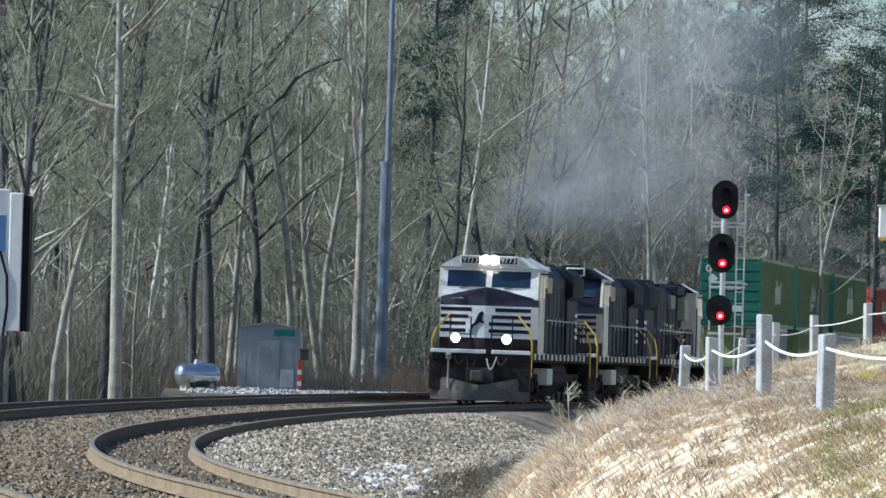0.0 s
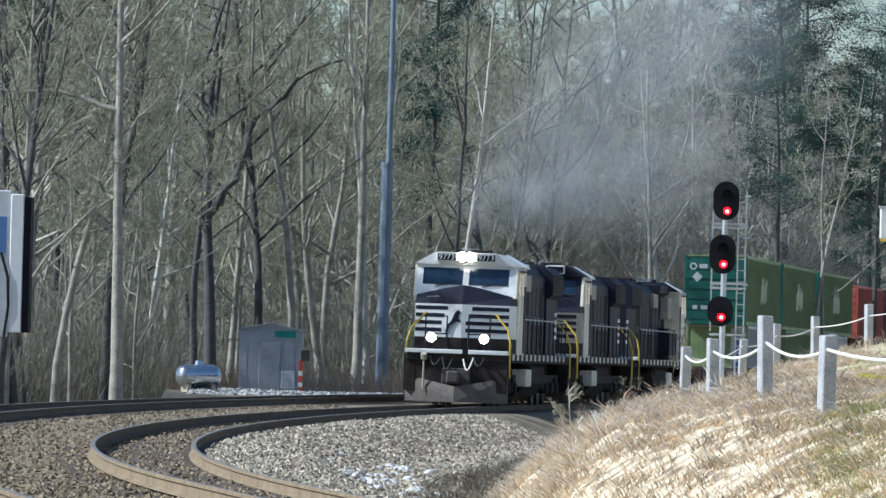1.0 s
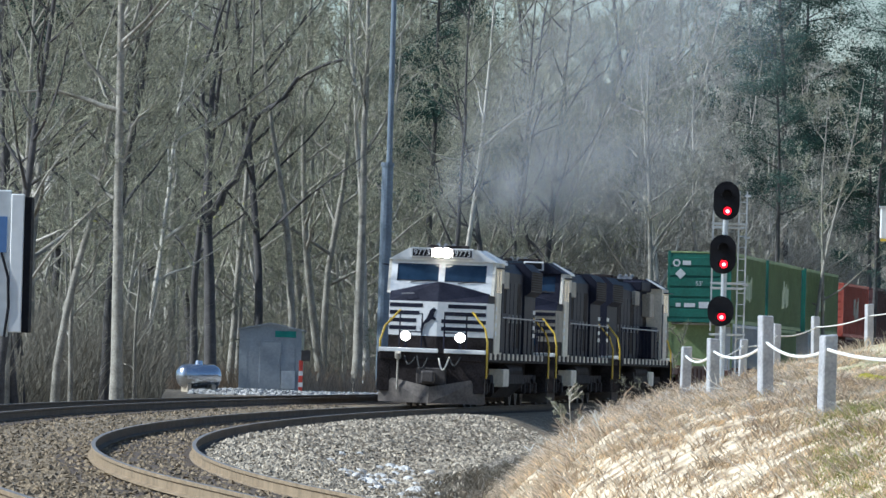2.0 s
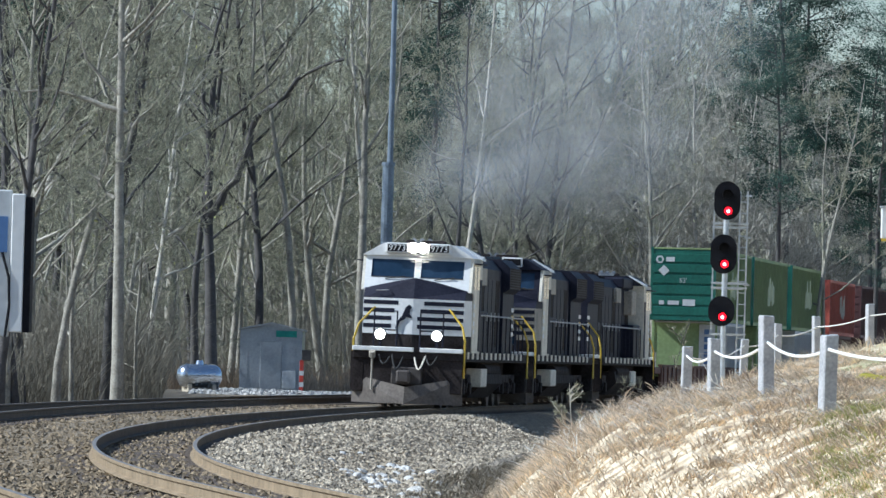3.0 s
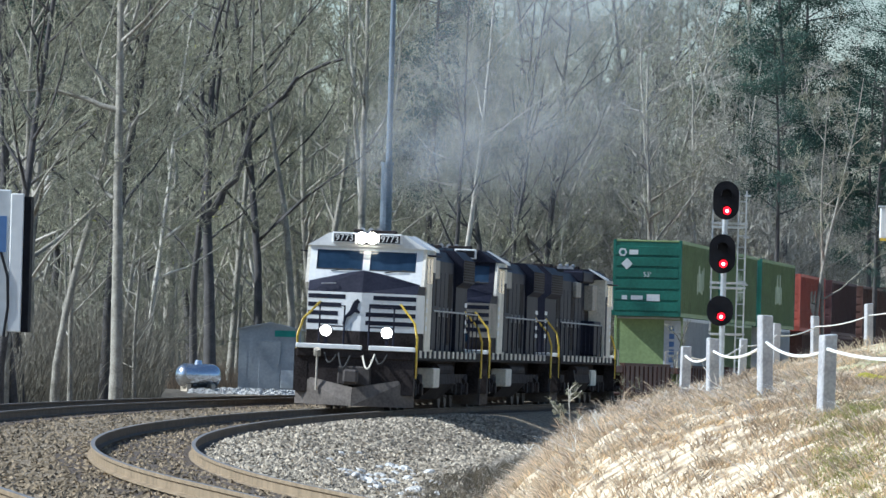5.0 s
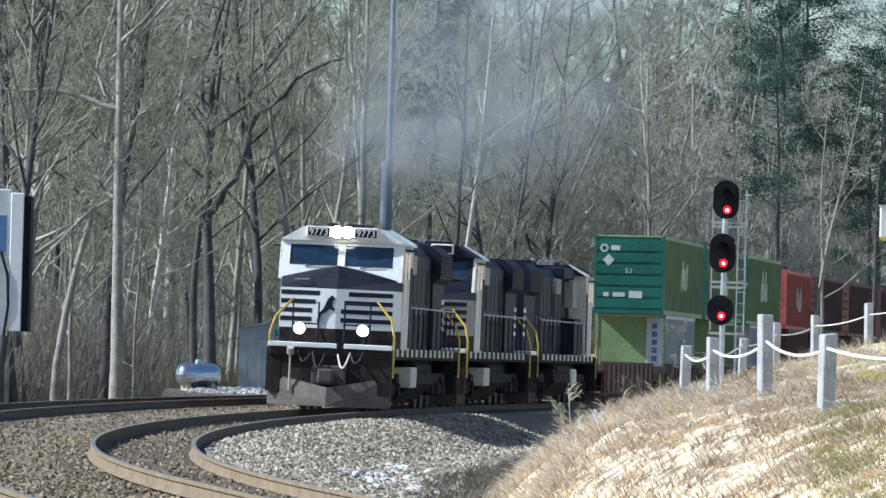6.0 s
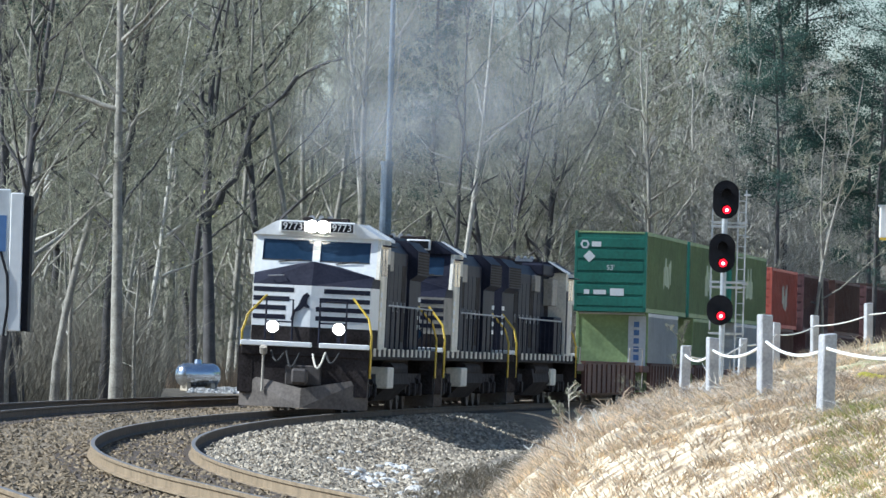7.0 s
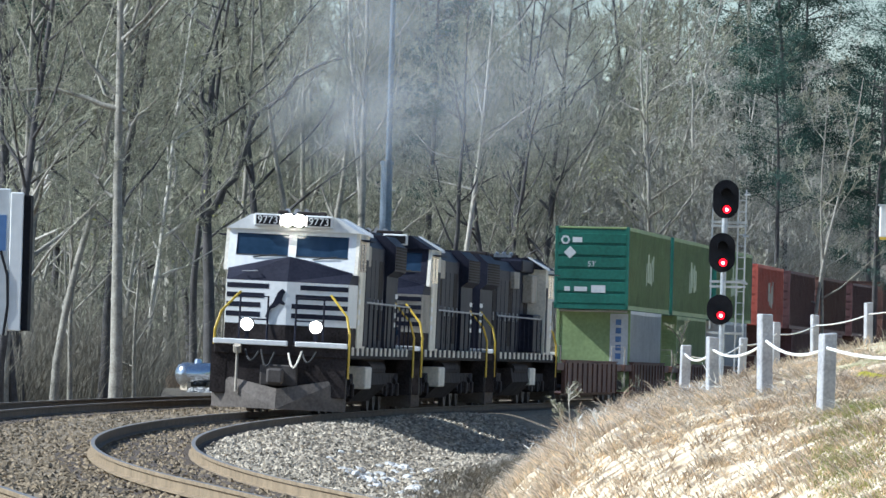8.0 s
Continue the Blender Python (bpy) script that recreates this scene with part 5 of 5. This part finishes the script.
# ---- stones, grass and weeds ----


def stones(name, count, place, size, mat, label, seed):
    rng = random.Random(seed)
    verts, faces = [], []
    for _ in range(count):
        x, y = place(rng)
        s = rng.uniform(*size)
        c = Vector((x, y, ground_z(x, y) + s * 0.18))
        o = len(verts)
        a = rng.uniform(0, 6.28)
        for k in range(4):
            t = a + k * 1.571 + rng.uniform(-0.3, 0.3)
            verts.append(c + Vector((math.cos(t) * s * rng.uniform(0.5, 0.8), math.sin(t) * s * rng.uniform(0.5, 0.8), rng.uniform(-0.2, 0.2) * s)))
        verts.append(c + Vector((rng.gauss(0, 0.15) * s, rng.gauss(0, 0.15) * s, s * rng.uniform(0.35, 0.6))))
        verts.append(c + Vector((rng.gauss(0, 0.2) * s, rng.gauss(0, 0.2) * s, s * rng.uniform(0.25, 0.5))))
        faces += [(o, o + 1, o + 4), (o + 1, o + 2, o + 4), (o + 2, o + 5, o + 4), (o + 2, o + 3, o + 5), (o + 3, o, o + 5), (o, o + 4, o + 5)]
    me = bpy.data.meshes.new(name)
    me.from_pydata(verts, [], faces)
    me.materials.append(M[mat])
    tagged(new(name, me), label, "stones", kind="stuff")


def along(u0, u1, y0, y1):
    def place(rng):
        y = y0 + (y1 - y0) * rng.random() ** 1.4
        return line_x(y) + rng.uniform(u0, min(u1, toe(y) - 0.15)), y
    return place


stones("ballast", 19000, along(0.95, 5.2, 72, 200), (0.05, 0.11), "stone", "loose pale grey ballast stones beside the rails", 1)
stones("bed_stones", 17000, along(-7.0, 0.6, 66, 205), (0.04, 0.09), "brownstone", "brown-grey ballast stones around the ties", 2)
stones("verge_gravel", 6000, lambda r: (r.uniform(-9.0, 1.5), r.uniform(258, 283)), (0.08, 0.22), "riprap", "pale gravel strip beside the far hut", 3)


def rocks():
    shapes = []
    for k in range(5):
        rng = random.Random(70 + k)
        bm = bmesh.new()
        bmesh.ops.create_icosphere(bm, subdivisions=2, radius=0.5)
        for v in bm.verts:
            v.co *= 0.75 + 0.5 * noise.noise(v.co * 1.7 + Vector((k * 9, 0, 0))) + rng.uniform(-0.05, 0.05)
            v.co.z *= 0.65
        me = bpy.data.meshes.new("rock")
        bm.to_mesh(me)
        bm.free()
        me.materials.append(M["riprap"])
        shapes.append(me)
    rng = random.Random(8)
    for k in range(70):
        y = rng.uniform(104, 140)
        x = line_x(y) + rng.gauss(4.0, 0.4)
        ob = new("rock", shapes[k % 5])
        s = rng.uniform(0.12, 0.34)
        ob.matrix_basis = Matrix.Translation((x, y, ground_z(x, y) + s * 0.1)) @ pose(0, 0, 0, rng.uniform(-25, 25), rng.uniform(-25, 25), rng.uniform(0, 360)) @ Matrix.Scale(s, 4)
        tagged(ob, "pale broken rock lying in the ditch", "rock", "rocks in the ditch")


rocks()


def grass(name, count, place, high, lean, mat, label, seed, width=0.011):
    rng = random.Random(seed)
    verts, faces = [], []
    for _ in range(count):
        x, y = place(rng)
        z = ground_z(x, y)
        h = rng.uniform(*high)
        a = rng.uniform(0, 6.283)
        l = h * rng.uniform(*lean)
        dx, dy = math.cos(a) * l, math.sin(a) * l
        w = width * rng.uniform(0.6, 1.4)
        o = len(verts)
        wx, wy = w * math.sin(a + 1.57), w * math.cos(a)
        verts += [(x - wx, y - wy, z - 0.03), (x + wx, y + wy, z - 0.03), (x + dx * 0.4 + wx * 0.8, y + dy * 0.4 + wy, z + h * 0.65), (x + dx * 0.4 - wx * 0.8, y + dy * 0.4 - wy, z + h * 0.65), (x + dx, y + dy, z + h)]
        faces += [(o, o + 1, o + 2, o + 3), (o + 3, o + 2, o + 4)]
    me = bpy.data.meshes.new(name)
    me.from_pydata(verts, [], faces)
    me.materials.append(M[mat])
    tagged(new(name, me), label, "grass", kind="stuff")


def tufts(place, many, wide):
    """Gathers a scatter into tufts of many blades each."""
    kept = []

    def pick(rng):
        if not kept or kept[0] == 0:
            kept[:] = [rng.randint(many // 2, many * 2), *place(rng)]
        kept[0] -= 1
        return kept[1] + rng.gauss(0, wide), kept[2] + rng.gauss(0, wide * 2)
    return pick


def bank(w0, w1, y0, y1):
    def place(rng):
        y = rng.uniform(y0, y1)
        return line_x(y) + toe(y) + w0 + (w1 - w0) * rng.random() ** 1.2, y
    return place


grass("dry_grass", 64000, tufts(bank(-0.1, 6.0, 58, 124), 10, 0.06), (0.03, 0.12), (0.8, 3.2), "straw", "tufted dry straw-coloured grass covering the bank", 21, 0.007)
grass("fallen_stalks", 1500, bank(0.0, 5.0, 64, 122), (0.02, 0.1), (2.0, 5.0), "brush", "dark fallen stalks lying in the dry grass", 26, 0.006)
grass("pale_stalks", 1500, bank(0.1, 4.5, 64, 124), (0.05, 0.2), (1.0, 4.0), "rope", "bleached stalks lying across the dry grass", 28, 0.005)
grass("brown_tufts", 7500, tufts(bank(-0.2, 4.6, 64, 124), 14, 0.08), (0.04, 0.17), (0.5, 2.0), "weed", "brown dead tufts among the paler grass", 29, 0.006)
grass("ditch_weeds", 5200, bank(-1.3, 0.3, 100, 185), (0.05, 0.25), (0.3, 1.6), "brush", "dark dead weeds growing in the ditch", 27, 0.007)
grass("far_dry_grass", 12000, bank(0.6, 12, 118, 200), (0.05, 0.28), (0.3, 1.8), "straw", "taller dry grass behind the fence", 22, 0.007)
grass("green_grass", 5200, lambda r: (lambda y: (y * 0.057 + r.gauss(0, 0.22), y))(r.uniform(58, 76)), (0.02, 0.07), (0.5, 2.5), "leaf", "patch of fresh green grass on the bank", 23, 0.006)
grass("tall_weeds", 900, bank(0.7, 4.2, 94, 124), (0.08, 0.26), (0.5, 2.0), "weed", "dead brown weeds along the top of the bank", 24, 0.005)
grass("woodside_grass", 9000, lambda r: (r.uniform(-14, 3), r.uniform(285, 320)), (0.3, 1.3), (0.1, 0.6), "weed", "tall dry undergrowth at the edge of the wood", 25, 0.014)


def dead_stem(x, y, high, seed):
    rng = random.Random(seed)
    t = Twigs()
    pts = wander(rng, Vector((0, 0, -0.05)), Vector((rng.uniform(-1.4, 1.4), rng.uniform(-0.5, 0.5), 1)), high, 5, 0.16)
    t.limb(pts, [0.014 * (1 - 0.7 * i / 5) for i in range(6)], 5, 0)
    for k in range(5):
        p, d = at_part(pts, rng.uniform(0.3, 1))
        sub = wander(rng, p, d + Vector((rng.gauss(0, 0.8), rng.gauss(0, 0.4), rng.gauss(0.1, 0.4))), high * 0.4, 3, 0.2)
        t.limb(sub, [0.007, 0.006, 0.005, 0.003], 3, 0)
    ob = t.object("dead_stem", ["weed" if seed % 3 else "rope"])
    ob.matrix_basis = Matrix.Translation((x, y, ground_z(x, y)))
    tagged(ob, "dry broken weed stem standing on the bank", "weed", "dead stems on the bank")


rng0 = random.Random(31)
for k in range(60):
    yy = rng0.uniform(90, 122)
    dead_stem(line_x(yy) + toe(yy) + rng0.uniform(0.4, 3.6), yy, rng0.uniform(0.2, 0.55), 300 + k)
sap = bare_tree(77, 2.6, 0.018, "darkbark", 6, 0.15, spread=0.45, thin=0.003)
tagged(settle(sap, 4.7, 148, 0, 0.75), "leafless shrub growing on the bank", "shrub")
sap = bare_tree(78, 1.3, 0.02, "paleback", 8, 0.2, spread=0.5, thin=0.005)
tagged(settle(sap, 2.35, 128), "thin pale leafless sapling by the ditch", "shrub")


def evergreen_bush(x, y, size, seed):
    rng = random.Random(seed)
    t = Twigs()
    for k in range(9):
        pts = wander(rng, Vector((0, 0, 0)), Vector((rng.gauss(0, 0.5), rng.gauss(0, 0.5), 1.2)), size * rng.uniform(0.7, 1.2), 4, 0.2)
        t.limb(pts, [0.03, 0.025, 0.02, 0.012, 0.006], 4, 0)
        for c in range(200):
            p, _ = at_part(pts, rng.uniform(0.3, 1))
            t.leaf(p + Vector((rng.gauss(0, 0.28), rng.gauss(0, 0.28), rng.gauss(0, 0.28))), 0.07, rng, 1)
    ob = t.object("evergreen_bush", ["bark", "holly"])
    ob.matrix_basis = Matrix.Translation((x, y, ground_z(x, y)))
    tagged(ob, "glossy evergreen bush at the edge of the wood", "bush")


evergreen_bush(-0.75, 300, 4.6, 5)


# ---- exhaust smoke: thin lumpy veils that ride with the engines ----


def smoke_material():
    m = bpy.data.materials.new("thin_exhaust_smoke")
    m.use_nodes = True
    n, l = m.node_tree.nodes, m.node_tree.links
    b = n["Principled BSDF"]
    b.inputs["Roughness"].default_value, b.inputs["Specular IOR Level"].default_value = 1.0, 0.0
    b.inputs["Base Color"].default_value = (0.72, 0.73, 0.745, 1)
    tc = n.new("ShaderNodeTexCoord")
    grad, tex = n.new("ShaderNodeTexGradient"), n.new("ShaderNodeTexNoise")
    grad.gradient_type = "SPHERICAL"
    tex.inputs["Scale"].default_value, tex.inputs["Detail"].default_value = 1.4, 4
    mul, amp = n.new("ShaderNodeMath"), n.new("ShaderNodeMath")
    mul.operation = amp.operation = "MULTIPLY"
    flat = n.new("ShaderNodeVectorMath")
    flat.operation = "MULTIPLY"
    flat.inputs[1].default_value = (1, 0, 1)
    l.new(tc.outputs["Object"], flat.inputs[0])
    l.new(flat.outputs[0], grad.inputs["Vector"])
    l.new(tc.outputs["Object"], tex.inputs["Vector"])
    soft = n.new("ShaderNodeMapRange")
    soft.interpolation_type = "SMOOTHERSTEP"
    soft.inputs["From Max"].default_value = 0.85
    l.new(grad.outputs["Fac"], soft.inputs["Value"])
    l.new(soft.outputs["Result"], mul.inputs[0])
    l.new(tex.outputs["Fac"], mul.inputs[1])
    l.new(mul.outputs[0], amp.inputs[0])
    amp.inputs[1].default_value = 0.45
    l.new(amp.outputs[0], b.inputs["Alpha"])
    return m


M["smoke"] = smoke_material()
PUFFS = []


def puff(size_x, size_z, seed):
    """An open, lumpy half shell of unit size, stretched to its width and height."""
    bm = bmesh.new()
    bmesh.ops.create_icosphere(bm, subdivisions=4, radius=1.0)
    bmesh.ops.delete(bm, geom=[v for v in bm.verts if v.co.y > 0.02], context="VERTS")
    for v in bm.verts:
        k = 1 + 0.16 * noise.noise(v.co * 2.2 + Vector((seed, 0, 0)))
        v.co = Vector((v.co.x * k, v.co.y * k * 0.5, v.co.z * k))
    for f in bm.faces:
        f.smooth = True
    ob = mesh_object("smoke_puff", bm, "smoke")
    ob.scale = (size_x, 1.5, size_z)
    tagged(ob, "thin grey exhaust smoke drifting above the locomotives", "smoke", "smoke over the train")
    return ob


# arc behind the first coupler, side, height, width, height of the puff, drift back and up per second
for k, (back, side, up, w, h, dr, ri) in enumerate(((17, -0.2, 6.2, 2.2, 1.8, -0.6, 0.1), (24, 0.4, 8.0, 3.0, 2.8, -0.7, 0.12), (31, 0.0, 6.8, 2.8, 2.2, -0.7, 0.05), (38, 0.6, 10.5, 4.2, 4.0, -0.8, 0.12),
                                                   (47, 0.2, 7.6, 3.6, 3.0, -0.8, 0.06), (58, 0.8, 13.0, 5.2, 5.0, -0.9, 0.12), (68, 0.5, 9.0, 4.4, 3.8, -0.9, 0.06), (80, 1.0, 14.5, 5.6, 5.4, -1.0, 0.1))):
    PUFFS.append((puff(w, h, k * 3.7), back, side, up, dr, ri, k))


build_tracks()


# ---- what moves ----


def front_arc(t):
    d = t - CLIP
    return 6.7651 * d - 0.07792 * d * d / 2


def riding(back, length, up, inset, turned, t):
    s = front_arc(t) - back
    a, b = on_line(s - inset), on_line(s - length + inset)
    f = (a - b).normalized()
    c = cant(s - length / 2)
    left = Vector((-f.y, f.x, -c)).normalized()
    z = f.cross(left).normalized()
    left = z.cross(f)
    m = Matrix((f, left, z)).transposed().to_4x4()
    m.translation = a + f * inset + z * up
    if turned:
        m = m @ pose(-length, 0, 0, 0, 0, 180)
    return m


def motions():
    turned_of = {}
    for ob, back, length, up, inset, turned in TRAIN:
        turned_of[ob] = -1 if turned else 1
        walk(ob, [(t, riding(back, length, up, inset, turned, t)) for t in np.arange(0, CLIP + 0.01, 0.5)])
    for ob, back, side, up, drift, rise, k in PUFFS:
        rows = []
        for t in np.arange(0, CLIP + 0.01, 1.0):
            p = on_line(front_arc(t) - back - drift * t, side, up + rise * t)
            rows.append((t, Matrix.Translation(p) @ pose(0, 0, 0, 0, 8 * math.sin(k + t * 0.3), 0)))
        walk(ob, rows)
    for w, x, r in TURNING:
        d = turned_of[w.parent]
        walk(w, [(t, pose(x, 0, r) @ Matrix.Rotation(d * (front_arc(t) + 56) / r, 4, "Y")) for t in np.arange(0, CLIP + 0.01, 0.1)])


motions()
